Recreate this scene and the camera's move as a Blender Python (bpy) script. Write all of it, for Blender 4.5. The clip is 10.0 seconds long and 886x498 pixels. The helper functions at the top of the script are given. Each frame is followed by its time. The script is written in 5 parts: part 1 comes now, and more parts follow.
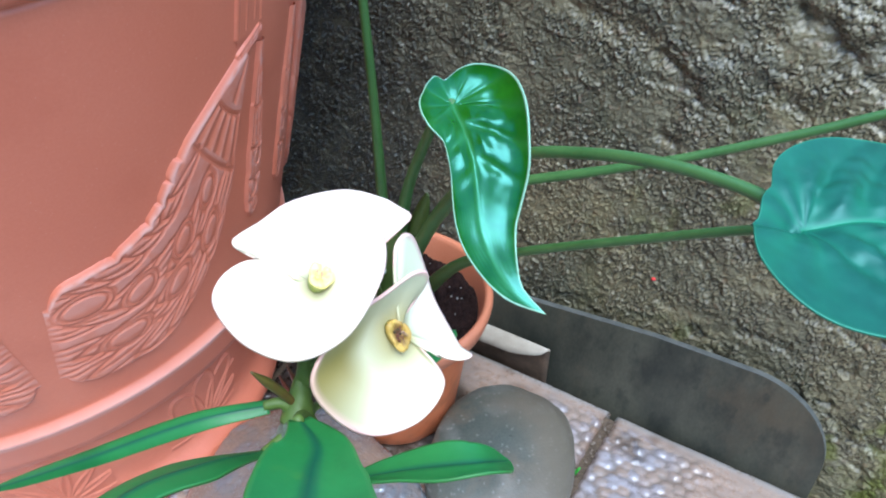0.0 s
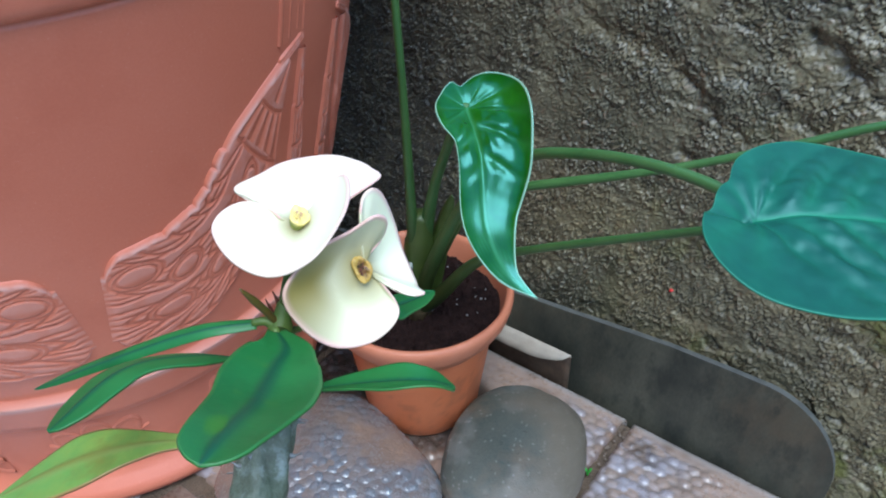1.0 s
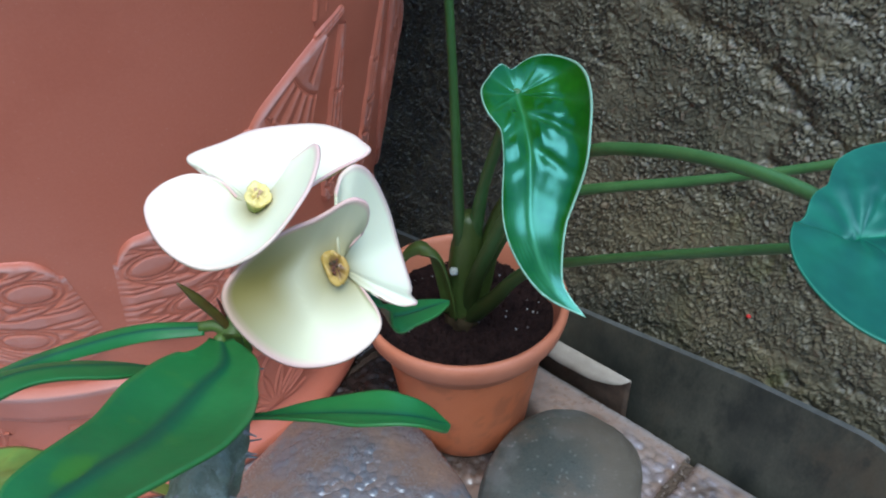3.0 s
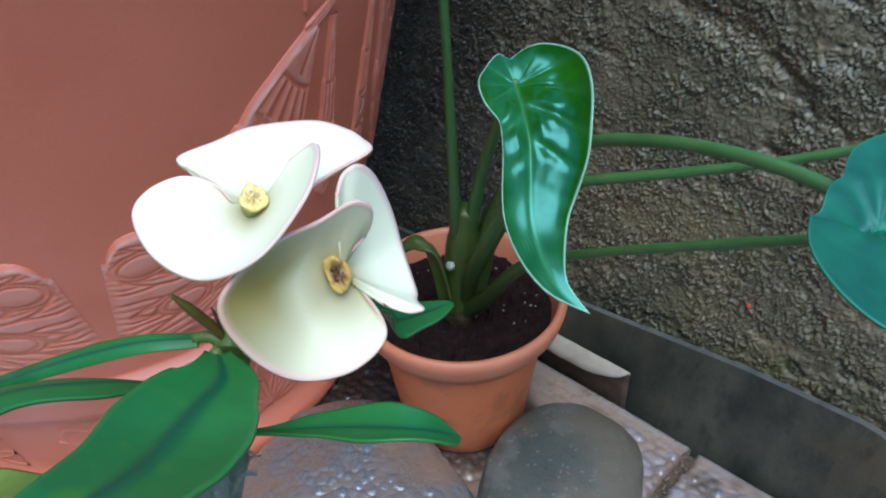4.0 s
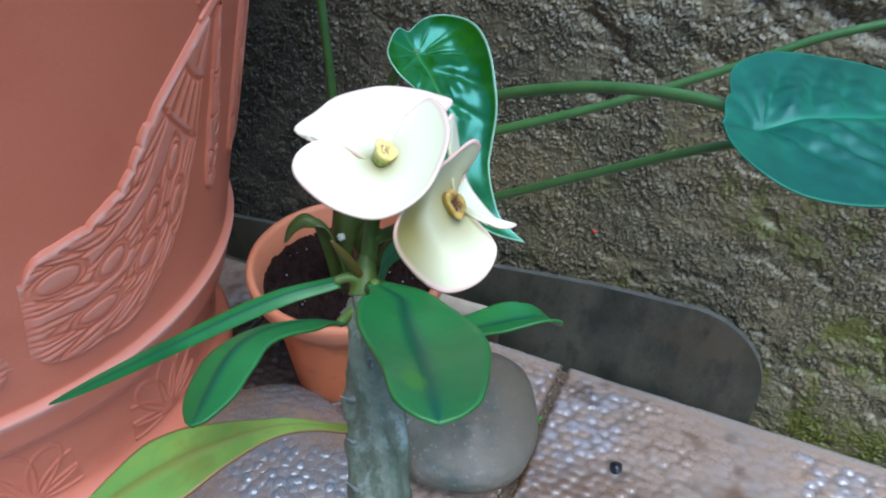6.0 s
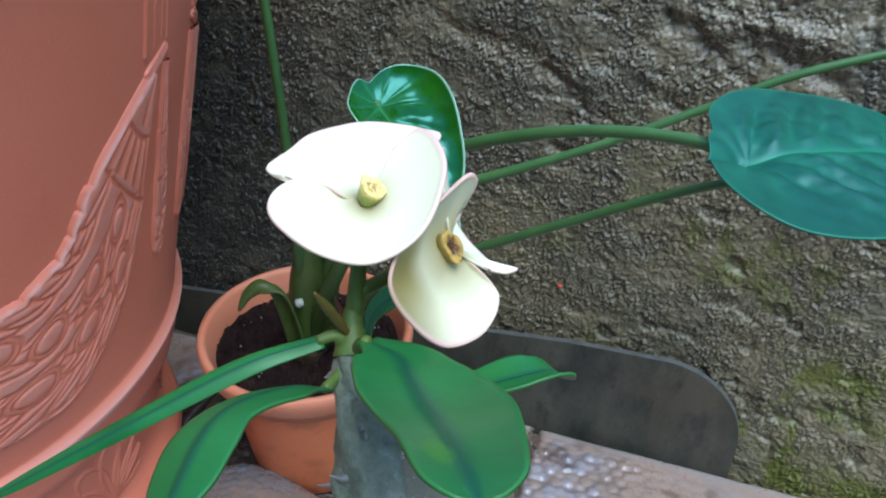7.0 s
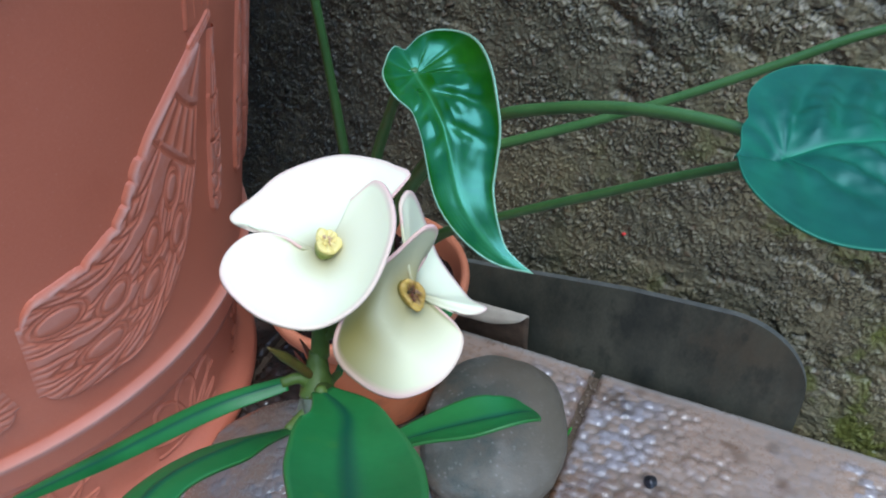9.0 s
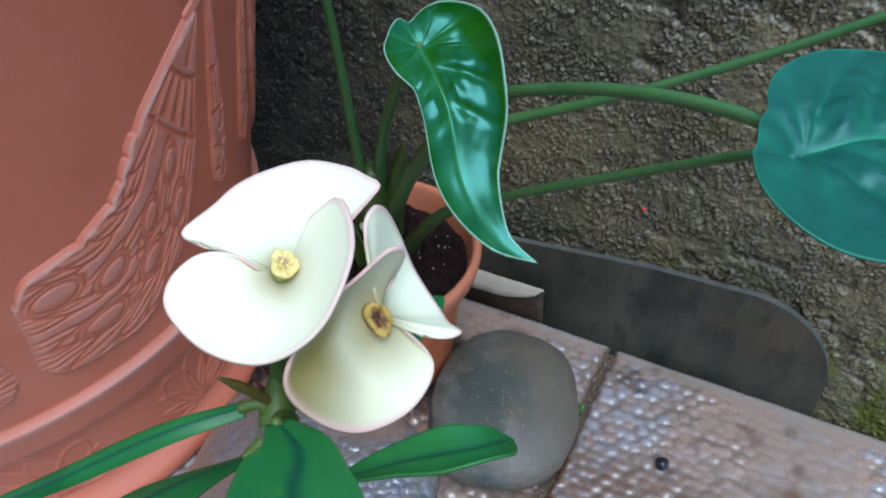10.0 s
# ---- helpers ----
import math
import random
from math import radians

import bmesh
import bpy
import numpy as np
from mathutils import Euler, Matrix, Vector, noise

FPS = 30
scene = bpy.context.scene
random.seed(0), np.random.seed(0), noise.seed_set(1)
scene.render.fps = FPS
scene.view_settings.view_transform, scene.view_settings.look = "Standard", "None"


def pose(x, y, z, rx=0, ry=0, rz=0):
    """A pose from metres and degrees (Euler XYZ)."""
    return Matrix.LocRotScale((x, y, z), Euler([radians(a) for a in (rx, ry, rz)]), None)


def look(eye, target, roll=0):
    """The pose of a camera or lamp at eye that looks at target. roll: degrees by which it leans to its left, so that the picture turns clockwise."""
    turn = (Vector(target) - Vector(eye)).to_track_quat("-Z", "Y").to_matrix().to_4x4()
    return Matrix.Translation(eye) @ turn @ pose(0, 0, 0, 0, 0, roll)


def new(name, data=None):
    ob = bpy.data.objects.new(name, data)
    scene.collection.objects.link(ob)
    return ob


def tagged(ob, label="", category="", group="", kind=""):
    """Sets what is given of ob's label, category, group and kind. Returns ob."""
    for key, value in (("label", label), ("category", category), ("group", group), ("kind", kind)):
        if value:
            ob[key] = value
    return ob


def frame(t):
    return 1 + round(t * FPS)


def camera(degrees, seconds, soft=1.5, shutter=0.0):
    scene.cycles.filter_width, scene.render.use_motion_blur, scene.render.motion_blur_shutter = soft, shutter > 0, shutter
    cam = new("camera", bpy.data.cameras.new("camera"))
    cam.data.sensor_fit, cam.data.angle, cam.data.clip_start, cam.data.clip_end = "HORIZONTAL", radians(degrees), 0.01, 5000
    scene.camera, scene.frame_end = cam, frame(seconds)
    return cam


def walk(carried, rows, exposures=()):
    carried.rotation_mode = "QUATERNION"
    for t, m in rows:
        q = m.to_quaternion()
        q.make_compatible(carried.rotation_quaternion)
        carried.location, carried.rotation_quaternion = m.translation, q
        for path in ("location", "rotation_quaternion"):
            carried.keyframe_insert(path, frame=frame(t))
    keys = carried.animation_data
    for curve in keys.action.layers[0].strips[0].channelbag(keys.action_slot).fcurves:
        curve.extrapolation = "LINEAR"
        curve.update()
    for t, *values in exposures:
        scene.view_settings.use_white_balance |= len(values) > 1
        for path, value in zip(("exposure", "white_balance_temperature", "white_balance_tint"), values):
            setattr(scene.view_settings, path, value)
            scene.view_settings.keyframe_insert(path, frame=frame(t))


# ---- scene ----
EXPO = [(t, e + 0.86) for t, e in ((0.0, 1.05), (0.5, 0.68), (1.0, 0.58), (2.0, 0.4), (4.5, 0.3), (6.5, 0.48), (8.5, 0.45), (9.5, 0.02), (10.0, 0.2))]
KELVIN, TINT = 5280, 4
SUN_UP, SUN_TURN, SKY, SUN = 66.0, 162.0, 0.115, 1.3
LENS = 59.93
PATH = [  # seconds, place, turn (degrees)
    (0.0, 0.0009, 0.0004, 0.3689, 49.50, -0.00, -0.00),
    (0.5, 0.0154, -0.0206, 0.3752, 50.61, 0.07, 1.60),
    (1.0, 0.0221, -0.0286, 0.3751, 51.58, 0.82, 5.43),
    (1.5, 0.0309, -0.0196, 0.3665, 51.79, 1.02, 10.34),
    (2.0, 0.0331, -0.0079, 0.3558, 51.67, 2.11, 11.28),
    (2.5, 0.0329, -0.0010, 0.3526, 52.53, 1.72, 11.35),
    (2.7, 0.0319, -0.0011, 0.3525, 52.46, 1.67, 11.71),
    (4.0, 0.0269, 0.0054, 0.3495, 51.51, 1.93, 10.63),
    (4.5, 0.0179, 0.0066, 0.3495, 51.02, 1.74, 6.96),
    (5.0, 0.0067, -0.0041, 0.3540, 50.65, 0.72, 1.70),
    (5.2, 0.0006, -0.0092, 0.3557, 50.05, 0.64, -0.79),
    (6.3, -0.0329, -0.0235, 0.3590, 50.43, -2.15, -10.14),
    (6.5, -0.0354, -0.0224, 0.3570, 53.88, -2.25, -11.32),
    (7.0, -0.0313, -0.0105, 0.3464, 55.22, -1.54, -12.74),
    (7.5, -0.0326, -0.0056, 0.3449, 53.65, -1.70, -12.47),
    (8.0, -0.0292, -0.0039, 0.3488, 53.12, -1.65, -12.08),
    (8.5, -0.0309, -0.0090, 0.3535, 52.79, -1.39, -11.70),
    (9.0, -0.0075, -0.0004, 0.3636, 48.25, 2.51, -6.51),
    (9.5, 0.0074, 0.0209, 0.3574, 45.22, 3.48, -4.41),
    (10.0, 0.0027, 0.0130, 0.3636, 44.94, 3.21, -4.20),
]
cam = camera(LENS, 10.0, soft=2.0)
walk(cam, [(t, pose(x, y, z, a, b, c)) for t, x, y, z, a, b, c in PATH],
     exposures=[(t, e, KELVIN, TINT) for t, e in EXPO])

# ---- light: an overcast sky, open above and in front of the wall ----
world = bpy.data.worlds.new("sky")
scene.world = world
world.use_nodes = True
wn = world.node_tree
sky = wn.nodes.new("ShaderNodeTexSky")
sky.sky_type, sky.sun_disc = "NISHITA", False
sky.sun_elevation, sky.sun_rotation = radians(SUN_UP), radians(SUN_TURN)
sky.air_density, sky.dust_density, sky.ozone_density = 1.0, 1.2, 0.8
wn.links.new(sky.outputs[0], wn.nodes["Background"].inputs[0])
wn.nodes["Background"].inputs[1].default_value = SKY
sun = new("sun", bpy.data.lights.new("sun", "SUN"))
sun.data.energy, sun.data.angle, sun.data.color = SUN, radians(40), (1.0, 0.96, 0.9)
# the sky's turn is clockwise from +y
sa, se = radians(SUN_TURN), radians(SUN_UP)
sun.matrix_world = look((math.sin(sa) * math.cos(se) * 3, math.cos(sa) * math.cos(se) * 3, math.sin(se) * 3), (0, 0, 0))

# ---- plan ----
# wall frame: u along the wall, v into it, both level
TW = radians(57)
UX, UY, VX, VY = math.sin(TW), -math.cos(TW), math.cos(TW), math.sin(TW)
EDGE = 0.2952         # paving's edge along the wall
WALL = 0.3135         # wall's face at floor level
SHEET = 0.3010        # the grey sheet's face
BATTER = 0.158        # how far it leans back per metre
WALL_TOP = 0.38       # the garden wall's height


def plan(u, v, z=0.0):
    return Vector((u * UX + v * VX, u * UY + v * VY, z))


# ---- noise on grids ----
def rnd_table(seed):
    return np.random.RandomState(seed).rand(256, 256)


def vnoise(x, y, seed):
    t = rnd_table(seed)
    xi, yi = np.floor(x).astype(int), np.floor(y).astype(int)
    fx, fy = x - xi, y - yi
    fx, fy = fx * fx * (3 - 2 * fx), fy * fy * (3 - 2 * fy)
    a, b = t[xi % 256, yi % 256], t[(xi + 1) % 256, yi % 256]
    c, d = t[xi % 256, (yi + 1) % 256], t[(xi + 1) % 256, (yi + 1) % 256]
    return (a * (1 - fx) + b * fx) * (1 - fy) + (c * (1 - fx) + d * fx) * fy


def fbm(x, y, seed, n=4):
    s, a, w = 0, 1.0, 0
    for k in range(n):
        s = s + a * vnoise(x * 2 ** k, y * 2 ** k, seed + k)
        w, a = w + a, a * 0.55
    return s / w


def cells(x, y, seed, jitter=0.8):
    """Nearest and second nearest distance to jittered points, and the nearest point's own random number."""
    jx, jy, jr = rnd_table(seed), rnd_table(seed + 1), rnd_table(seed + 2)
    xi, yi = np.floor(x).astype(int), np.floor(y).astype(int)
    d1, d2, r = np.full(x.shape, 9.0), np.full(x.shape, 9.0), np.zeros(x.shape)
    for dx in (-1, 0, 1):
        for dy in (-1, 0, 1):
            cx, cy = xi + dx, yi + dy
            i, j = cx % 256, cy % 256
            d = np.hypot(cx + 0.5 + jitter * (jx[i, j] - 0.5) - x, cy + 0.5 + jitter * (jy[i, j] - 0.5) - y)
            near = d < d1
            d2 = np.where(near, d1, np.minimum(d2, d))
            r = np.where(near, jr[i, j], r)
            d1 = np.where(near, d, d1)
    return d1, d2, r


def smooth(a, b, x):
    t = np.clip((x - a) / (b - a), 0, 1)
    return t * t * (3 - 2 * t)


# ---- meshes ----
def grid_mesh(name, P, closed=False, attrs=()):
    """A sheet of quads over the points P[row, column, xyz]."""
    ny, nx = P.shape[:2]
    i = np.arange(ny * nx).reshape(ny, nx)
    if closed:
        a, b, c, d = i[:-1], np.roll(i[:-1], -1, 1), np.roll(i[1:], -1, 1), i[1:]
    else:
        a, b, c, d = i[:-1, :-1], i[:-1, 1:], i[1:, 1:], i[1:, :-1]
    q = np.stack([a, b, c, d], -1).reshape(-1, 4)
    me = bpy.data.meshes.new(name)
    me.vertices.add(ny * nx)
    me.vertices.foreach_set("co", P.reshape(-1).astype(np.float32))
    me.loops.add(q.size)
    me.loops.foreach_set("vertex_index", q.reshape(-1).astype(np.int32))
    me.polygons.add(len(q))
    me.polygons.foreach_set("loop_start", (np.arange(len(q)) * 4).astype(np.int32))
    me.polygons.foreach_set("use_smooth", np.ones(len(q), bool))
    me.update(calc_edges=True)
    for key, val in attrs:
        at = me.attributes.new(key, "FLOAT", "POINT")
        at.data.foreach_set("value", np.asarray(val, np.float32).reshape(-1))
    return me


def put(name, me, material, parent=None, label=""):
    ob = new(name, me)
    if material:
        if me.materials:
            me.materials.clear()
        me.materials.append(material)
    if parent:
        ob.parent = parent
    if label:
        ob["label"] = label
    return ob


def part(name, bm, material, parent=None, label="", flat=False):
    me = bpy.data.meshes.new(name)
    bm.to_mesh(me)
    bm.free()
    for p in me.polygons:
        p.use_smooth = not flat
    return put(name, me, material, parent, label)


def thing(name, label, category):
    ob = new(name)
    ob.empty_display_size = 0.02
    return tagged(ob, label, category)


def spline(pts, n):
    """A smooth curve through the points (Catmull-Rom), n samples."""
    p = np.array([2 * np.array(pts[0]) - np.array(pts[1]), *pts, 2 * np.array(pts[-1]) - np.array(pts[-2])], float)
    out = []
    for t in np.linspace(0, len(pts) - 1 - 1e-9, n):
        k = int(t)
        f = t - k
        a, b, c, d = p[k], p[k + 1], p[k + 2], p[k + 3]
        out.append(0.5 * (2 * b + (c - a) * f + (2 * a - 5 * b + 4 * c - d) * f * f + (3 * b - 3 * c + d - a) * f ** 3))
    return np.array(out)


def tube(pts, radii, n=40, k=12, bumps=0.0, seed=0):
    """A bmesh tube along a smooth curve; radii are spread evenly over it."""
    c = spline(pts, n)
    rr = np.interp(np.linspace(0, 1, n), np.linspace(0, 1, len(radii)), radii)
    rs = np.random.RandomState(seed)
    t = np.gradient(c, axis=0)
    t /= np.linalg.norm(t, axis=1)[:, None]
    side = np.cross(t[0], (0.3, 0.2, 1.0) if abs(t[0][2]) < 0.9 else (1, 0, 0))
    bm = bmesh.new()
    rings = []
    for i in range(n):
        side = side - t[i] * (side @ t[i])
        side /= np.linalg.norm(side)
        up = np.cross(t[i], side)
        ring = []
        for j in range(k):
            a = 2 * math.pi * j / k
            r = rr[i] * (1 + bumps * (rs.rand() - 0.5) * 2)
            ring.append(bm.verts.new(c[i] + (side * math.cos(a) + up * math.sin(a)) * r))
        rings.append(ring)
    for i in range(n - 1):
        for j in range(k):
            bm.faces.new((rings[i][j], rings[i][(j + 1) % k], rings[i + 1][(j + 1) % k], rings[i + 1][j]))
    bm.faces.new(rings[0][::-1])
    bm.faces.new(rings[-1])
    return bm


def lathe(profile, k=96):
    """A turned surface from (radius, height) pairs."""
    pr = np.array(profile)
    a = np.linspace(0, 2 * math.pi, k, endpoint=False)
    P = np.zeros((len(pr), k, 3))
    P[..., 0] = pr[:, :1] * np.cos(a)
    P[..., 1] = pr[:, :1] * np.sin(a)
    P[..., 2] = pr[:, 1:]
    return P


# ---- materials ----
def material(name, c1, c2, rough=0.6, scale=40.0, fine=400.0, bump=0.15, depth=0.001, spec=0.5, coat=0.0, tint=None, attr=None,
             attr_col=None, attr2=None, attr2_col=None, rough2=None, grain=0.45, through_light=0.0, extra=(), stretch=None, stains=()):
    """Two colours mixed by noise at two scales, with a fine relief. attr: a mesh attribute that mixes in another colour;
    stains: blotches of another colour as (scale, from, to, most, colour)."""
    m = bpy.data.materials.new(name)
    m.use_nodes = True
    nt = m.node_tree
    n, l = nt.nodes, nt.links
    b = n["Principled BSDF"]
    co = n.new("ShaderNodeTexCoord")
    big, small = n.new("ShaderNodeTexNoise"), n.new("ShaderNodeTexNoise")
    big.inputs["Scale"].default_value, big.inputs["Detail"].default_value = scale, 5
    small.inputs["Scale"].default_value, small.inputs["Detail"].default_value = fine, 3
    place = co.outputs["Object"]
    if stretch:
        mp = n.new("ShaderNodeMapping")
        mp.inputs["Scale"].default_value = stretch
        l.new(place, mp.inputs["Vector"])
        place = mp.outputs[0]
    for t in (big, small):
        l.new(place, t.inputs["Vector"])
    mix = n.new("ShaderNodeMath")
    mix.operation = "MULTIPLY_ADD"
    l.new(small.outputs["Fac"], mix.inputs[0])
    mix.inputs[1].default_value = grain
    off = n.new("ShaderNodeMath")
    off.operation = "MULTIPLY_ADD"
    l.new(big.outputs["Fac"], off.inputs[0])
    off.inputs[1].default_value, off.inputs[2].default_value = 1.5, -0.25 - 0.5 * grain
    l.new(off.outputs[0], mix.inputs[2])
    col = n.new("ShaderNodeMix")
    col.data_type = "RGBA"
    col.inputs[6].default_value, col.inputs[7].default_value = (*c1, 1), (*c2, 1)
    l.new(mix.outputs[0], col.inputs[0])
    out = col.outputs[2]
    for size, lo, hi, most, blot in stains:
        sn, ramp, mx = n.new("ShaderNodeTexNoise"), n.new("ShaderNodeMapRange"), n.new("ShaderNodeMix")
        sn.inputs["Scale"].default_value, sn.inputs["Detail"].default_value, sn.inputs["Roughness"].default_value = size, 6, 0.65
        ramp.inputs[1].default_value, ramp.inputs[2].default_value, ramp.inputs[4].default_value = lo, hi, most
        mx.data_type = "RGBA"
        mx.inputs[7].default_value = (*blot, 1)
        l.new(place, sn.inputs["Vector"])
        l.new(sn.outputs["Fac"], ramp.inputs[0])
        l.new(ramp.outputs[0], mx.inputs[0])
        l.new(out, mx.inputs[6])
        out = mx.outputs[2]
    for key, over in ((attr, attr_col), *extra, (attr2, attr2_col)):
        if key:
            at = n.new("ShaderNodeAttribute")
            at.attribute_name = key
            mx = n.new("ShaderNodeMix")
            mx.data_type = "RGBA"
            mx.inputs[7].default_value = (*over, 1)
            l.new(at.outputs["Fac"], mx.inputs[0])
            l.new(out, mx.inputs[6])
            out = mx.outputs[2]
    l.new(out, b.inputs["Base Color"])
    if rough2 is not None:
        rr = n.new("ShaderNodeMapRange")
        rr.inputs[3].default_value, rr.inputs[4].default_value = rough, rough2
        l.new(mix.outputs[0], rr.inputs[0])
        l.new(rr.outputs[0], b.inputs["Roughness"])
    else:
        b.inputs["Roughness"].default_value = rough
    b.inputs["Specular IOR Level"].default_value = spec
    b.inputs["Coat Weight"].default_value = coat
    b.inputs["Coat Roughness"].default_value = 0.15
    if tint:
        b.inputs["Specular Tint"].default_value = (*tint, 1)
    if bump:
        bp = n.new("ShaderNodeBump")
        bp.inputs["Strength"].default_value, bp.inputs["Distance"].default_value = bump, depth
        l.new(small.outputs["Fac"], bp.inputs["Height"])
        l.new(bp.outputs[0], b.inputs["Normal"])
    if through_light:
        tr, ms = n.new("ShaderNodeBsdfTranslucent"), n.new("ShaderNodeMixShader")
        l.new(out, tr.inputs["Color"])
        ms.inputs[0].default_value = through_light
        l.new(b.outputs[0], ms.inputs[1])
        l.new(tr.outputs[0], ms.inputs[2])
        l.new(ms.outputs[0], n["Material Output"].inputs["Surface"])
    return m


M_WALL = material("rough_render", (0.040, 0.040, 0.027), (0.212, 0.194, 0.123), 0.45, 40, 700, 0.6, 0.0006, 0.5, grain=1.2, extra=(("pale", (0.225, 0.200, 0.140)), ("rust", (0.14, 0.066, 0.036)), ("planter_shade", (0.030, 0.036, 0.042)), ("gap", (0.020, 0.018, 0.012))), attr="ochre", attr_col=(0.225, 0.190, 0.105),
                  attr2="moss", attr2_col=(0.125, 0.135, 0.024), rough2=0.30)
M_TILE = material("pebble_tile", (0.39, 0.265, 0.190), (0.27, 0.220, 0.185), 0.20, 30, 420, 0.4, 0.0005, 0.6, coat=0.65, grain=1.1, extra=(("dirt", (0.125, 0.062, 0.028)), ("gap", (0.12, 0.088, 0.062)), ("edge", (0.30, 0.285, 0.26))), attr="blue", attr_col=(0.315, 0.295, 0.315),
                  attr2="mud_and_shade", attr2_col=(0.024, 0.017, 0.013), rough2=0.4)
M_STONE = material("river_stone", (0.048, 0.064, 0.054), (0.112, 0.116, 0.094), 0.50, 30, 900, 0.4, 0.0005, 0.4, grain=0.9, rough2=0.42, extra=(("tan", (0.158, 0.128, 0.090)),),
                   stains=((24, 0.50, 0.66, 0.7, (0.150, 0.116, 0.078)), (330, 0.62, 0.70, 0.5, (0.018, 0.020, 0.017))), attr="blue", attr_col=(0.24, 0.24, 0.22))
M_BOULDER = material("tan_stone", (0.27, 0.185, 0.125), (0.115, 0.105, 0.095), 0.14, 40, 700, 0.6, 0.0008, 0.6, coat=1.0, attr="blue", attr_col=(0.135, 0.150, 0.165), rough2=0.35, grain=1.0)
M_GROUND = material("wet_earth", (0.018, 0.014, 0.010), (0.05, 0.04, 0.028), 0.8, 60, 500, 0.8, 0.004)
M_CHIP = material("black_stone", (0.008, 0.008, 0.010), (0.035, 0.035, 0.042), 0.3, 300, 900, 0.5, 0.0005, coat=0.4)
M_SPROUT = material("sprout", (0.05, 0.32, 0.03), (0.09, 0.40, 0.05), 0.4, 300, 900, 0.1, 0.0003)
M_GRIT = material("grit", (0.09, 0.062, 0.040), (0.27, 0.21, 0.155), 0.6, 260, 1200, 0.5, 0.0005, grain=1.2)
M_TUFT = material("tuft", (0.30, 0.33, 0.26), (0.48, 0.50, 0.44), 0.7, 300, 1500, 0.8, 0.001)
M_SAND = material("joint_sand", (0.05, 0.034, 0.021), (0.16, 0.110, 0.068), 0.8, 90, 700, 0.8, 0.002, grain=1.2)
# the pale attribute colour carries both scuffed edges and sky light on them
M_PLANTER = material("planter_plastic", (0.54, 0.137, 0.066), (0.64, 0.212, 0.124), 0.36, 7, 900, 0.10, 0.0003, 0.5, rough2=0.48, attr="worn_lit", attr_col=(0.70, 0.46, 0.39),
                     stains=((16, 0.52, 0.72, 0.30, (0.40, 0.085, 0.038)), (900, 0.66, 0.72, 0.25, (0.72, 0.50, 0.42))))
M_POT = material("pot_plastic", (0.52, 0.132, 0.042), (0.62, 0.192, 0.074), 0.42, 34, 900, 0.12, 0.0003, 0.4, rough2=0.58, attr="blotch", attr_col=(0.11, 0.055, 0.03))
M_POTRIM = material("pot_rim", (0.50, 0.160, 0.072), (0.60, 0.245, 0.140), 0.42, 34, 900, 0.12, 0.0003, 0.4, rough2=0.58)
M_SOIL = material("potting_soil", (0.005, 0.003, 0.003), (0.030, 0.016, 0.013), 0.95, 160, 900, 0.8, 0.001, 0.1)
M_BOARD = material("grey_sheet", (0.020, 0.023, 0.017), (0.128, 0.120, 0.082), 0.40, 24, 700, 0.15, 0.0004, 0.4, rough2=0.58, grain=0.45, stretch=(1.0, 1.0, 0.55),
                   stains=((30, 0.53, 0.68, 0.5, (0.105, 0.076, 0.044)), (17, 0.48, 0.66, 0.6, (0.018, 0.021, 0.018)), (75, 0.52, 0.66, 0.6, (0.020, 0.022, 0.018))))
M_BRACKET = material("dusty_sheet", (0.30, 0.255, 0.190), (0.46, 0.40, 0.31), 0.55, 90, 700, 0.3, 0.0004)
# shade under the strip's flange, given to the upright face as dark brown
M_STRIP_SHADE = material("shaded_strip", (0.050, 0.034, 0.022), (0.16, 0.105, 0.065), 0.6, 120, 700, 0.3, 0.0004)
# the sheet's edge catching sky light, put in as a paler colour
M_SHEETEDGE = material("lit_edge", (0.050, 0.054, 0.048), (0.12, 0.12, 0.105), 0.6, 160, 800, 0.3, 0.0004)
# both leaf glosses are tinted cyan to stand in for blue sky sheen
M_LEAF = material("glossy_leaf", (0.004, 0.046, 0.001), (0.020, 0.108, 0.002), 0.21, 60, 500, 0.06, 0.0003, 0.58, tint=(0.35, 0.95, 1.0), attr="vein", attr_col=(0.05, 0.19, 0.06),
                  attr2="rim", attr2_col=(0.26, 0.42, 0.28))
M_LEAF2 = material("matt_leaf", (0.008, 0.058, 0.036), (0.020, 0.116, 0.067), 0.46, 45, 260, 0.12, 0.0006, 0.55, tint=(0.5, 0.95, 1.0), grain=0.8, stains=((70, 0.50, 0.68, 0.5, (0.006, 0.046, 0.026)),), attr="vein", attr_col=(0.03, 0.20, 0.09),
                   attr2="rim", attr2_col=(0.035, 0.16, 0.085))
M_PETIOLE = material("petiole", (0.042, 0.118, 0.028), (0.080, 0.176, 0.048), 0.4, 90, 700, 0.15, 0.0003, attr="base", attr_col=(0.034, 0.050, 0.011))
M_CORM = material("corm", (0.022, 0.014, 0.008), (0.075, 0.055, 0.022), 0.7, 260, 900, 0.6, 0.0008, 0.2)
# darkened copy of the petiole, for the stalk in the planter's shade
M_PETIOLE_SHADED = material("dark_petiole", (0.026, 0.072, 0.016), (0.046, 0.110, 0.024), 0.42, 90, 700, 0.15, 0.0003, attr="base", attr_col=(0.034, 0.050, 0.011))
M_SHEATH = material("sheath", (0.034, 0.058, 0.010), (0.070, 0.100, 0.018), 0.45, 90, 700, 0.15, 0.0003)
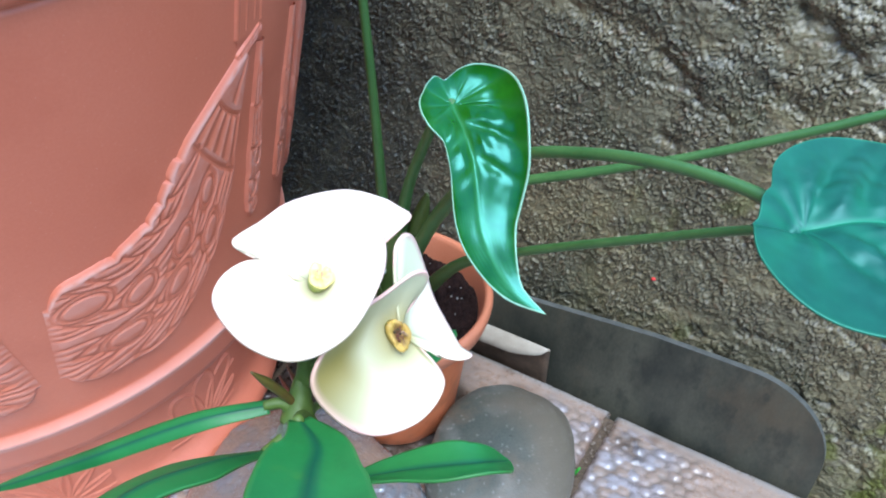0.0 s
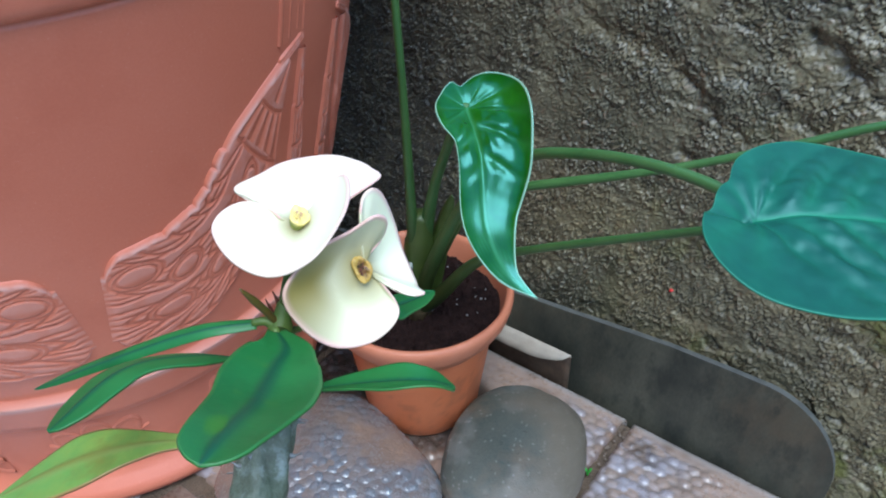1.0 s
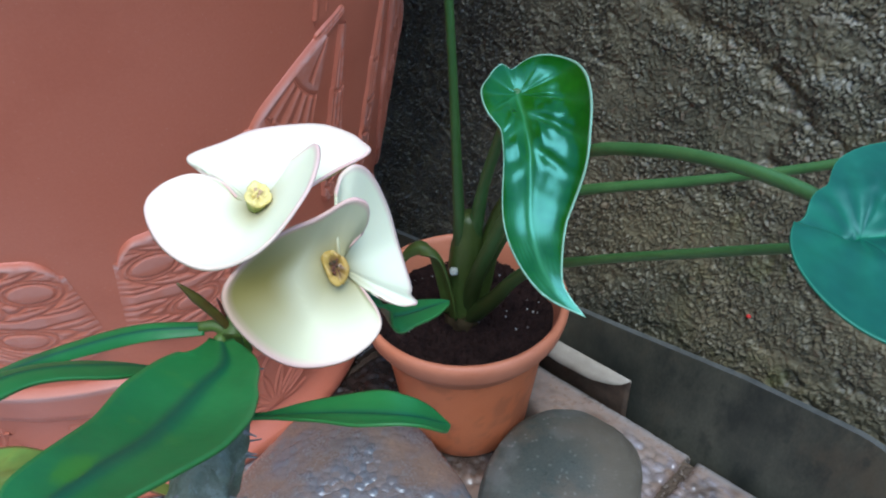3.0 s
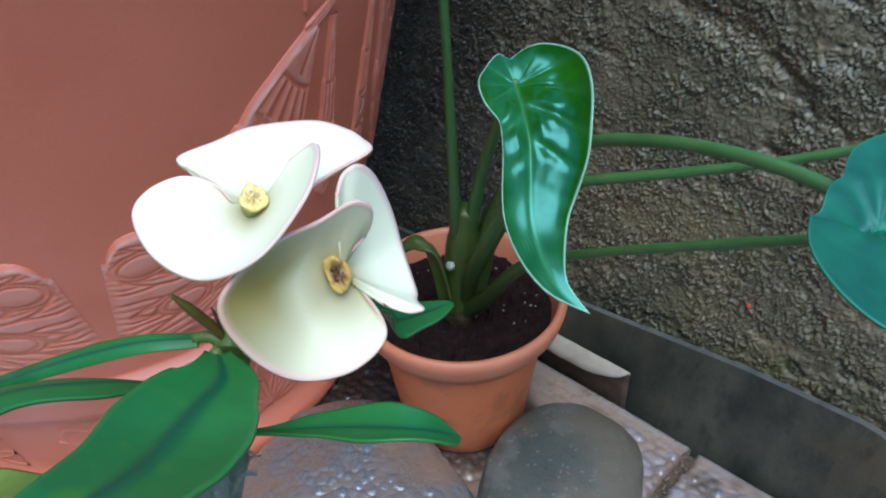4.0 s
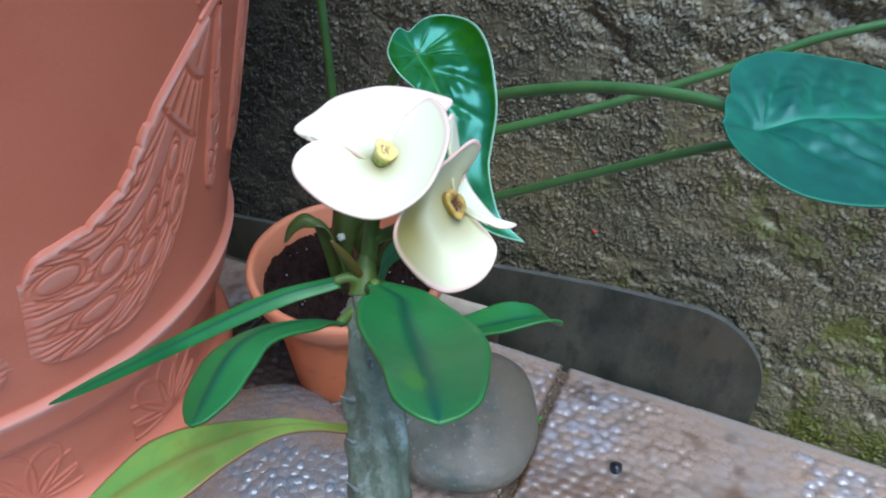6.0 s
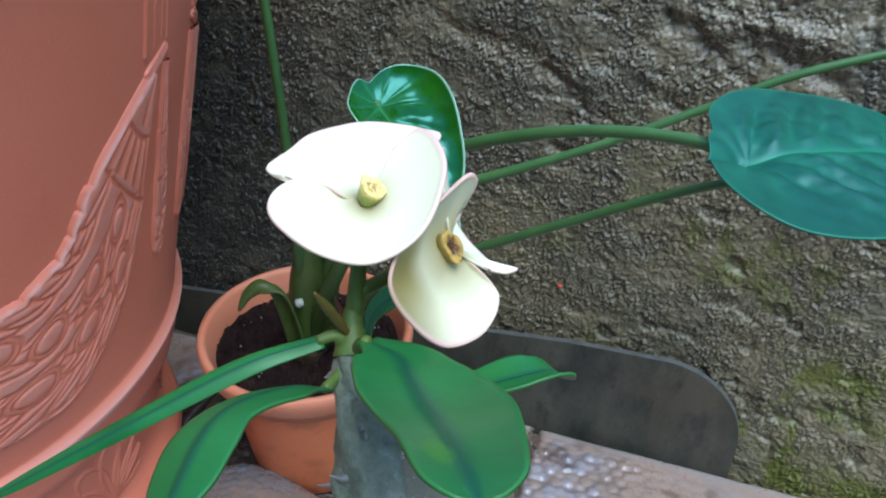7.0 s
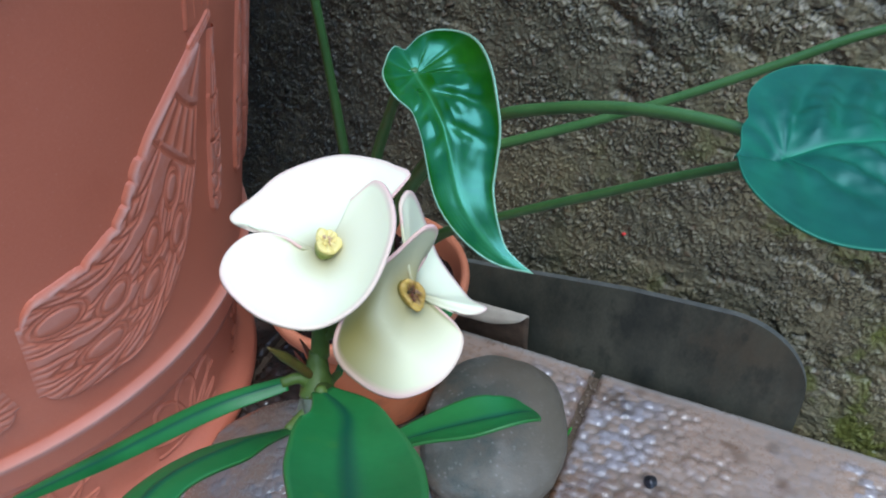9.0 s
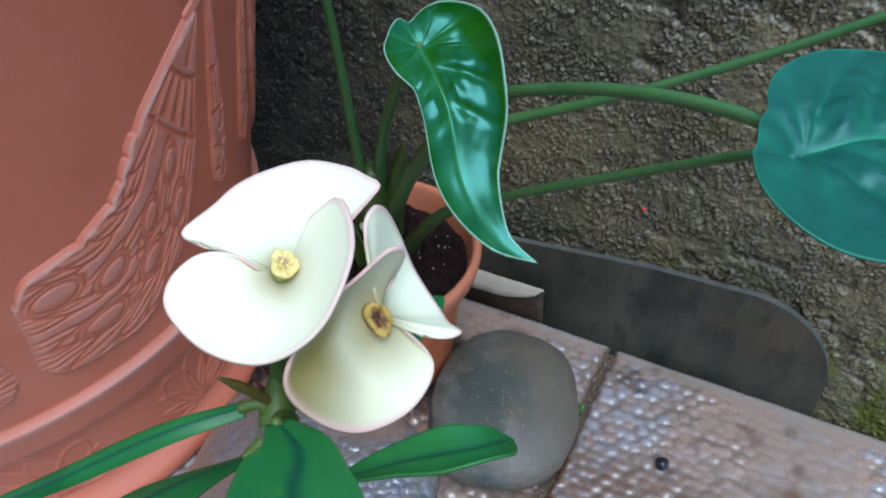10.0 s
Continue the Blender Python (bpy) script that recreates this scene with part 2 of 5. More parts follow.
# heart colour: an olive tint made dark enough to carry the funnel's shade
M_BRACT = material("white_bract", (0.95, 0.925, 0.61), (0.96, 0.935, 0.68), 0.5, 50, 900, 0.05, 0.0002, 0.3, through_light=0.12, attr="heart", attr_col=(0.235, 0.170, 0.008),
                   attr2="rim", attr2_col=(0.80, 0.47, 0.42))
M_CYATH = material("yellow_disc", (0.80, 0.66, 0.24), (0.66, 0.52, 0.14), 0.4, 400, 1800, 0.3, 0.0004, attr="dark", attr_col=(0.20, 0.08, 0.02),
                   attr2="green", attr2_col=(0.20, 0.24, 0.03))
M_CYATH_OLD = material("amber_disc", (0.56, 0.38, 0.08), (0.42, 0.24, 0.04), 0.4, 400, 1800, 0.3, 0.0004, attr="dark", attr_col=(0.085, 0.030, 0.010),
                       attr2="green", attr2_col=(0.20, 0.20, 0.03))
M_ELEAF = material("spurge_leaf", (0.014, 0.105, 0.020), (0.034, 0.175, 0.038), 0.44, 60, 600, 0.10, 0.0003, 0.4, stains=((55, 0.50, 0.70, 0.5, (0.010, 0.075, 0.018)), (48, 0.60, 0.70, 0.45, (0.085, 0.19, 0.016))), extra=(("spot", (0.040, 0.155, 0.016)),), attr="vein", attr_col=(0.009, 0.068, 0.030),
                   attr2="rim", attr2_col=(0.040, 0.155, 0.032))
M_ELEAF_OLD = material("old_leaf", (0.29, 0.31, 0.040), (0.115, 0.31, 0.065), 0.45, 40, 500, 0.10, 0.0003, 0.35, stains=((70, 0.50, 0.66, 0.6, (0.17, 0.125, 0.018)), (45, 0.52, 0.70, 0.6, (0.045, 0.17, 0.028))), attr="vein", attr_col=(0.19, 0.21, 0.04),
                       attr2="rim", attr2_col=(0.24, 0.14, 0.04))
M_STEM = material("spurge_stem", (0.062, 0.082, 0.044), (0.190, 0.215, 0.150), 0.55, 130, 900, 0.6, 0.0008, grain=0.8,
                  stains=((75, 0.50, 0.70, 0.6, (0.050, 0.044, 0.022)), (200, 0.55, 0.70, 0.6, (0.34, 0.39, 0.35))))
M_SHOOT = material("green_shoot", (0.055, 0.100, 0.012), (0.110, 0.165, 0.024), 0.55, 160, 900, 0.2, 0.0003)
M_SPINE = material("spine", (0.09, 0.08, 0.065), (0.30, 0.31, 0.29), 0.5, 500, 900, 0.2, 0.0003)
M_BUD = material("bud", (0.110, 0.130, 0.016), (0.120, 0.052, 0.016), 0.45, 260, 900, 0.1, 0.0003)
M_STYLE = material("style", (0.42, 0.24, 0.12), (0.55, 0.38, 0.20), 0.5, 300, 900, 0.1, 0.0003)
M_STIPULE = material("stipule", (0.16, 0.035, 0.022), (0.10, 0.05, 0.02), 0.5, 300, 900, 0.1, 0.0003)
M_PLASTER = material("plaster", (0.15, 0.14, 0.12), (0.22, 0.205, 0.18), 0.8, 4, 120, 0.3, 0.002)
M_RED = material("red_speck", (0.55, 0.02, 0.015), (0.45, 0.02, 0.015), 0.4, 300, 900, 0.1, 0.0003)
M_WHITE = material("white_plastic", (0.88, 0.89, 0.90), (0.84, 0.85, 0.87), 0.35, 40, 500, 0.05, 0.0003)
M_PERLITE = material("perlite", (0.36, 0.35, 0.33), (0.25, 0.24, 0.22), 0.7, 300, 900, 0.3, 0.0005)

# ---- ground, wall ----
bm = bmesh.new()
bmesh.ops.create_grid(bm, x_segments=8, y_segments=8, size=400)
bmesh.ops.translate(bm, verts=bm.verts, vec=(0, 0, -0.06))
tagged(part("ground", bm, M_GROUND), "dark damp earth below the paving", "ground", kind="structure")

U0, U1, Z0, Z1, STEP = -0.40, 0.21, -0.058, 0.30, 0.00062
uu, zz = np.meshgrid(np.arange(U0, U1, STEP), np.arange(Z0, Z1, STEP))
wx = uu + 0.004 * (fbm(uu * 60, zz * 60, 11) - 0.5) + 0.0030 * (vnoise(uu * 320, zz * 320, 13) - 0.5)
wz = zz + 0.004 * (fbm(uu * 60 + 9, zz * 60, 12) - 0.5) + 0.0030 * (vnoise(uu * 320 + 5, zz * 320, 14) - 0.5)
# towards the open end the render is coarser and clotted
coarse = smooth(0.36, 0.62, fbm(uu * 9 + 3, zz * 9, 20) * 0.55 + 0.45 * smooth(-0.22, 0.06, uu + 0.5 * (zz - 0.1)))
d1, d2, r1 = cells(wx / 0.0022, wz / 0.0020, 30, 1.0)
e1, e2, r2 = cells(wx / 0.0019 + 7, wz / 0.0019, 40, 1.0)
c1, c2, r3 = cells(wx / 0.0058 + 3, wz / 0.0046, 45, 1.0)
g1 = smooth(0.0, 0.30, d2 - d1) * (0.15 + 1.0 * r1)
g2 = smooth(0.0, 0.45, e2 - e1) * (0.2 + r2)
g3 = smooth(0.0, 0.34, c2 - c1) * (0.1 + r3)
keep = smooth(0.34, 0.56, fbm(uu * 55, zz * 60 + 5, 55))
lump = fbm(uu * 22, zz * 26, 60, 5) - 0.5
clot = fbm(uu * 75, zz * 95, 65, 4) - 0.5
pit = smooth(0.62, 0.72, fbm(uu * 70 + 2, zz * 85, 70, 3))
hh = (0.0016 * g1 * (0.3 + 0.7 * keep) + 0.0008 * g2) * (1.05 - 0.25 * coarse) + 0.0007 * g3 * coarse + 0.003 * lump * (0.4 + 0.8 * coarse) + 0.0024 * clot * coarse - 0.0020 * pit * (0.4 + 0.6 * coarse)
# hollows where the render has broken out: both ends, width, depth
hollow = np.zeros(uu.shape)
wobu, wobz = uu + 0.012 * (fbm(uu * 70, zz * 70, 76) - 0.5), zz + 0.012 * (fbm(uu * 70 + 3, zz * 70, 77) - 0.5)
for ua, za, ub, zb, wide, deep in ((-0.150, 0.214, -0.104, 0.203, 0.0050, 0.005), (-0.098, 0.199, -0.086, 0.196, 0.0045, 0.008), (-0.040, 0.232, -0.017, 0.220, 0.0040, 0.008), (-0.004, 0.224, 0.012, 0.220, 0.0035, 0.007),
                                   (0.018, 0.219, 0.036, 0.213, 0.0040, 0.008), (-0.036, 0.194, -0.026, 0.192, 0.0035, 0.006), (-0.088, 0.161, -0.082, 0.159, 0.0030, 0.006), (-0.076, 0.188, -0.060, 0.181, 0.0035, 0.004), (0.070, 0.040, 0.098, 0.043, 0.0040, 0.006)):
    f = np.clip(((wobu - ua) * (ub - ua) + (wobz - za) * (zb - za)) / ((ub - ua) ** 2 + (zb - za) ** 2), 0, 1)
    hollow = np.maximum(hollow, deep * np.exp(-((wobu - ua - f * (ub - ua)) ** 2 + (wobz - za - f * (zb - za)) ** 2) / wide ** 2))
hh = hh - 0.45 * hollow
# lumps of cement standing proud
for ua, za, wu, wz_, out in ((-0.074, 0.199, 0.012, 0.006, 0.005), (-0.052, 0.208, 0.010, 0.008, 0.003), (-0.016, 0.234, 0.016, 0.005, 0.005), (0.030, 0.232, 0.030, 0.007, 0.006)):
    hh = hh + 0.5 * out * smooth(1.3, 0.4, np.hypot((wobu - ua) / wu, (wobz - za) / wz_))
P = np.zeros(uu.shape + (3,))
vv = WALL + BATTER * zz - hh
P[..., 0], P[..., 1], P[..., 2] = uu * UX + vv * VX, uu * UY + vv * VY, zz
rag = 0.06 * (fbm(uu * 22, zz * 30, 84, 5) - 0.5)
tuft = smooth(0.36, 0.60, fbm(uu * 120, zz * 110 + 8, 80, 4))
belt = np.exp(-((zz - 0.060 - 0.10 * (uu - 0.08) + 0.5 * rag) / 0.012) ** 2) * smooth(0.035, 0.065, uu + rag) + 0.8 * smooth(0.030, 0.004, zz + rag) * smooth(0.045, 0.075, uu + rag)
moss = np.clip(1.25 * belt * (0.35 + 0.65 * tuft), 0, 0.92)
moss = np.clip(moss + 0.75 * smooth(0.50, 0.66, fbm(uu * 26 + 4, zz * 26, 90, 5)) * smooth(-0.16, 0.06, uu) * smooth(0.22, 0.12, zz) * tuft, 0, 0.92)
ochre = np.clip(0.85 * smooth(0.47, 0.63, 0.06 * smooth(-0.05, 0.15, uu) + fbm(uu * 16 + 20, zz * 18, 95, 5)) * (0.4 + 0.6 * r1) + 0.25 * (r2 > 0.86) + 110 * hollow * (uu < -0.05), 0, 1)
# beside the planter its shade goes into the colour: less ochre, a cool dark
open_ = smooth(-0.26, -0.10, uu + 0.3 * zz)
ochre = np.clip(ochre * (0.3 + 0.7 * open_) + 0.55 * smooth(-0.14, -0.02, uu) * smooth(0.215, 0.16, zz) * (0.5 + 0.7 * r1), 0, 1)
pale = 0.6 * smooth(0.60, 0.95, r1) * keep * (0.25 + 0.75 * open_) * smooth(0.1, 0.35, d2 - d1) + 0.45 * smooth(0.55, 0.9, r3) * coarse * smooth(0.52, 0.62, fbm(uu * 60, zz * 60, 97, 3))
# crevice shade between the grains and in the pits, painted as dark colour
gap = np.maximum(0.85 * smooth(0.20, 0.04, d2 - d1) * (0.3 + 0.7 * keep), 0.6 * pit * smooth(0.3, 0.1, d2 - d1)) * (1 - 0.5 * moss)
rust = 0.35 * ((r1 * 7.3) % 1.0 > 0.95) * open_ * smooth(0.1, 0.3, d2 - d1)
wall = tagged(put("wall_north", grid_mesh("wall_north", P, attrs=(("moss", moss), ("ochre", ochre), ("pale", np.clip(pale, 0, 0.8)), ("rust", rust), ("gap", gap), ("planter_shade", 0.85 * (1 - open_) * (0.6 + 0.8 * (r2 - 0.5))))), M_WALL),
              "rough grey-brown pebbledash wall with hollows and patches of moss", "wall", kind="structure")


def wall_block(name, u0, u1, z0, z1, back):
    """The plain rest of the wall, with its thickness."""
    b = bmesh.new()
    vs = [b.verts.new(plan(u, WALL + BATTER * z + d, z)) for d in (0.004, back) for u, z in ((u0, z0), (u1, z0), (u1, z1), (u0, z1))]
    for f in ((0, 1, 2, 3), (7, 6, 5, 4), (0, 4, 5, 1), (1, 5, 6, 2), (2, 6, 7, 3), (3, 7, 4, 0)):
        b.faces.new([vs[i] for i in f])
    ob = part(name, b, M_WALL, flat=True)
    return tagged(ob, "plain stretch of the rough grey-brown wall", "wall", kind="structure")


wall_block("wall_north_core", -5.0, 5.0, -0.06, WALL_TOP, 0.25)

# unseen wall added behind the camera to close the place and block low sky
bm = bmesh.new()
vs = [bm.verts.new(plan(u, v, z)) for v in (-3.8, -4.0) for u, z in ((-5.0, -0.06), (5.0, -0.06), (5.0, 3.0), (-5.0, 3.0))]
for f in ((3, 2, 1, 0), (4, 5, 6, 7), (1, 5, 4, 0), (2, 6, 5, 1), (3, 7, 6, 2), (0, 4, 7, 3)):
    bm.faces.new([vs[i] for i in f])
tagged(part("unseen_wall", bm, M_PLASTER, flat=True), "plain plastered wall added out of view behind the camera", "wall", kind="structure")

# ---- paving ----
pavement = tagged(new("pavement"), "damp pinkish pebble-textured paving tiles beside the wall", "paving", kind="structure")
TILE = 0.189
JOINT = -0.069        # a joint between tiles, square to the wall
SKEW = 0.030          # the rows run a little askew to the wall


def tile_mesh(name, u0, v1, step, seed, size=TILE - 0.004):
    n = int(size / step) + 1
    a, b = np.meshgrid(np.linspace(0, size, n), np.linspace(0, size, n))
    x, y = u0 + a, v1 - size + b
    rim = np.minimum.reduce([a, size - a, b, size - b])
    row = np.floor(y / 0.0058)
    c1, c2, rr = cells(x / 0.0066 + 0.5 * (row % 2), y / 0.0058 + 50, seed + 3, 0.58)
    dome = np.sqrt(np.clip(1 - (c1 / 0.54) ** 2, 0, 1)) * (0.55 + 0.5 * rr)
    worn_lit = smooth(0.45, 0.60, fbm(x * 15 + 3.3, y * 15 + 1.2, seed + 9, 4) + 0.22 * smooth(0.060, 0.030, np.minimum(a, size - a)) + 0.18 * smooth(0.050, 0.085, size - b) - 0.13 * smooth(0.030, 0.050, np.minimum(a, size - a)) * smooth(0.085, 0.050, size - b))
    strip = smooth(0.007, 0.016, size - b + 0.004 * fbm(x * 60, y * 60, seed + 40))
    z = 0.0015 * dome * (0.32 + 0.68 * worn_lit) * strip + 0.0022 * (fbm(x * 30, y * 30, seed + 13) - 0.5) - 0.0005
    z = z - 0.004 * (1 - np.sqrt(np.clip(1 - (1 - np.clip(rim / 0.004, 0, 1)) ** 2, 0, 1))) - 0.0008
    blue = (0.3 + 0.7 * worn_lit) * smooth(0.15, 0.7, rr) * strip * smooth(0.42, 0.56, fbm(x * 13 + 9, y * 13, seed + 20, 4) + 0.10 * smooth(0.06, 0.0, a)) * 0.8
    dirt = smooth(0.60, 0.72, fbm(x * 24, y * 24 + 7, seed + 30, 4)) * 0.8 + 0.6 * smooth(0.006, 0.0, rim)
    # rusty grime washed along the joint, away from the wall
    dirt = dirt + 0.7 * smooth(0.075, 0.020, np.abs(x - JOINT - 0.030) + 0.06 * (fbm(x * 45, y * 45, seed + 33, 4) - 0.5)) * smooth(0.055, 0.085, size - b) * (0.35 + 0.65 * smooth(0.5, 0.3, c1))
    P = np.zeros(a.shape + (3,))
    y = y + SKEW * (x - JOINT)
    P[..., 0], P[..., 1], P[..., 2] = x * UX + y * VX, x * UY + y * VY, z
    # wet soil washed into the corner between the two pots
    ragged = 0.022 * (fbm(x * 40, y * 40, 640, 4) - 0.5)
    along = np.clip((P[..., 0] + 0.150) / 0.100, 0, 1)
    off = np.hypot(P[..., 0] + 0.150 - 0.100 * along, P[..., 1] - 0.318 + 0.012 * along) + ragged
    # the ring round the small pot's foot paints in its contact shadow
    mud_and_shade = np.maximum(smooth(0.052, 0.034, off), 0.85 * smooth(0.046, 0.036, np.hypot(P[..., 0] + 0.0265, P[..., 1] - 0.2915) + 0.5 * ragged))
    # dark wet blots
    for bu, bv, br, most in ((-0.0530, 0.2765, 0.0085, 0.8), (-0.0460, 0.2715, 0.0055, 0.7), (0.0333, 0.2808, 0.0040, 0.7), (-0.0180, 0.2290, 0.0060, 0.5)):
        mud_and_shade = np.maximum(mud_and_shade, most * smooth(1.2, 0.5, np.hypot(x - bu, y - bv) / br + 30 * ragged) * (0.45 + 0.55 * smooth(0.5, 0.2, c1)))
    P[..., 2] += 0.002 * mud_and_shade * fbm(x * 160, y * 160, 650)
    # skirts down the four sides
    top = np.concatenate([P[:1], P, P[-1:]], 0)
    top = np.concatenate([top[:, :1], top, top[:, -1:]], 1)
    top[0, :, 2] = top[-1, :, 2] = -0.03
    top[:, 0, 2] = top[:, -1, 2] = -0.03
    pad = lambda q: np.pad(q, 1, mode="edge")
    return grid_mesh(name, top, attrs=(("blue", np.clip(pad(blue), 0, 1)), ("dirt", np.clip(pad(dirt), 0, 1)), ("gap", pad(0.5 * smooth(0.40, 0.58, c1) * (0.4 + 0.6 * worn_lit) * strip)),
                                         ("mud_and_shade", pad(0.95 * mud_and_shade)), ("edge", pad(0.75 * smooth(0.009, 0.004, size - b + 0.003 * fbm(x * 90, y * 90, seed + 44))))))


for i in range(-4, 1):
    for j in range(0, 3):
        near = j == 0 and i in (0, -1)
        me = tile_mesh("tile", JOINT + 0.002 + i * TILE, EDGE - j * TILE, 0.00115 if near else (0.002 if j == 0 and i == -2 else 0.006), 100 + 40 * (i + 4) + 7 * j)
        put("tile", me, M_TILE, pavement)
# sand and grit in the joints
bm = bmesh.new()
bmesh.ops.create_grid(bm, x_segments=240, y_segments=160, size=0.5)
for v in bm.verts:
    x, y = v.co.x, v.co.y
    v.co = plan(JOINT + TILE - 0.012 - 0.39 * (1 - x * 2), EDGE - 0.006 - 0.285 * (1 - y * 2), -0.0026 + 0.0016 * noise.noise((x * 90, y * 90, 0)))
tagged(part("joint_sand", bm, M_SAND), "brown sand and grit in the paving joints", "sand", kind="structure")


# ---- stones ----
def stone(name, centre, half, turn, mat, label, seed, blue=False, dent=0.08):
    k, n = (340, 250) if blue else (300, 170)
    a, b = np.meshgrid(np.linspace(0, 2 * math.pi, k, endpoint=False), np.linspace(0, math.pi, n))
    x, y, z = np.sin(b) * np.cos(a), np.sin(b) * np.sin(a), np.cos(b)
    s = 1 + dent * np.array([[noise.noise((x[i, j] * 1.1 + seed, y[i, j] * 1.1, z[i, j] * 1.1)) for j in range(k)] for i in range(n)])
    s = s + 0.012 * np.array([[noise.noise((x[i, j] * 6 + seed, y[i, j] * 6, z[i, j] * 6)) for j in range(k)] for i in range(n)])
    p = 0.95
    sq = lambda q: np.sign(q) * np.abs(q) ** p
    X, Y, Z = sq(x) * half[0] * s, sq(y) * half[1] * s, sq(z) * half[2] * s
    c, d = math.cos(radians(turn)), math.sin(radians(turn))
    P = np.stack([centre[0] + X * c - Y * d, centre[1] + X * d + Y * c, centre[2] + Z], -1)
    P[..., 2] -= P[..., 2].min() + 0.001
    bl = smooth(0.40, 0.58, fbm(P[..., 0] * 22 + seed, P[..., 1] * 22, 300, 4) + 0.16 * smooth(0.9, 0.2, np.hypot(x - 0.1, y + 0.35))) if blue else 0 * X
    if blue:
        c1, c2, rr = cells(P[..., 0] / 0.0046, P[..., 1] / 0.0046, 310)
        P[..., 2] += 0.0008 * (0.25 + bl) * (0.4 + 0.6 * rr) * np.sqrt(np.clip(1 - (c1 / 0.6) ** 2, 0, 1)) * (Z > 0)
        bl = bl * (0.4 + 0.6 * rr)
    else:
        c1, c2, rr = cells(P[..., 0] / 0.0021 + 3, P[..., 1] / 0.0021 + P[..., 2] / 0.0026, 320)
        # pale specks: the stone's grain and its wet glints, painted together
        bl = 0.55 * (rr > 0.90) * smooth(0.42, 0.2, c1) + 0.3 * smooth(0.5, 0.7, fbm(P[..., 0] * 60, P[..., 1] * 60 + P[..., 2] * 40, 330))
    tan = 0.75 * smooth(-0.15, 0.55, x * 0.9 + 0.35 * y + 1.2 * (fbm(P[..., 0] * 30, P[..., 1] * 30, 335, 5) - 0.5))
    return tagged(put(name, grid_mesh(name, P, True, (("blue", bl), ("tan", tan))), mat), label, "stone")


stone("river_stone", (0.0325, 0.2405, 0), (0.0392, 0.0485, 0.0165), -22, M_STONE, "smooth dark grey-green river stone lying on the paving", 3.0)
stone("flat_stone", (-0.070, 0.212, 0), (0.054, 0.066, 0.013), 35, M_BOULDER, "flat tan stone with blue-grey patches on the paving", 8.0, True, 0.16)

# ---- grey sheet standing in the gap along the wall, bent strip before it ----
bm = bmesh.new()
outline = [(-0.62, -0.058), (0.0412, -0.058), (0.0412, 0.016)]
for i in range(1, 15):
    a = math.pi / 2 * i / 14
    outline.append((0.0412 - 0.0455 * (1 - math.cos(a)) ** 1.05, 0.016 + 0.0438 * math.sin(a) ** 1.05))
outline += [(-0.03, 0.0582), (-0.06, 0.0560), (-0.10, 0.0505), (-0.13, 0.0462), (-0.32, 0.0220), (-0.62, -0.010)]
front, back = [], []
for u, z in outline:
    v = SHEET + BATTER * 0.9 * z
    front.append(bm.verts.new(plan(u, v, z)))
    back.append(bm.verts.new(plan(u, v + 0.0034, z)))
bm.faces.new(front)
bm.faces.new(back[::-1])
for i in range(len(outline)):
    j = (i + 1) % len(outline)
    bm.faces.new((front[j], front[i], back[i], back[j])).material_index = 1
bmesh.ops.bevel(bm, geom=[e for e in bm.edges if len(e.link_faces) == 2 and e.calc_face_angle(0) > 0.8], offset=0.0006, segments=2, affect="EDGES")
sheet = tagged(part("grey_sheet", bm, M_BOARD, flat=True), "thin dark grey sheet with a rounded corner against the wall", "sheet")
sheet.data.materials.append(M_SHEETEDGE)

bm = bmesh.new()
rows = []
for k in range(49):
    u = -0.300 + 0.1845 * (k / 48)
    end = min(1.0, max(0.0, (u + 0.148) / 0.0315))
    wide = 0.0076 * math.sqrt(max(0.0, 1 - end ** 2)) + 0.0003
    top = 0.0226 - 0.068 * max(0.0, -0.118 - u) * 0.8 + 0.0003 * noise.noise((u * 120, 0, 0))
    sag = 0.0072 + 0.0008 * noise.noise((u * 60, 3, 0))
    line = [(0.2980, -0.058), (0.2980, 0.0), (0.2980, top - 0.0020), (0.2976, top - 0.0005)]
    line += [(0.2972 - wide * f, top - sag * f ** 1.2 * wide / 0.0076) for f in (0.0, 0.33, 0.66, 1.0)]
    rows.append([bm.verts.new(plan(u, v, z)) for v, z in line])
for a, b in zip(rows, rows[1:]):
    for i in range(len(line) - 1):
        bm.faces.new((a[i], b[i], b[i + 1], a[i + 1]))
bm.normal_update()
# upright faces take the darker colour that stands for shade
for f in bm.faces:
    f.material_index = 1 if abs(f.normal.z) < 0.25 else 0
strip = tagged(part("bent_strip", bm, M_BRACKET), "dusty pale bent strip of sheet on the paving's edge", "strip")
strip.data.materials.append(M_STRIP_SHADE)
md = strip.modifiers.new("thick", "SOLIDIFY")
md.thickness, md.offset = 0.0009, 0.0

# ---- large planter ----
PX, PY, R0, TAPER = -0.233, 0.3219, 0.1188, 0.2283
planter = thing("planter", "large terracotta-coloured plastic planter with moulded garlands", "planter")
planter.location = (PX, PY, 0)


def pr(z):
    return R0 + TAPER * z


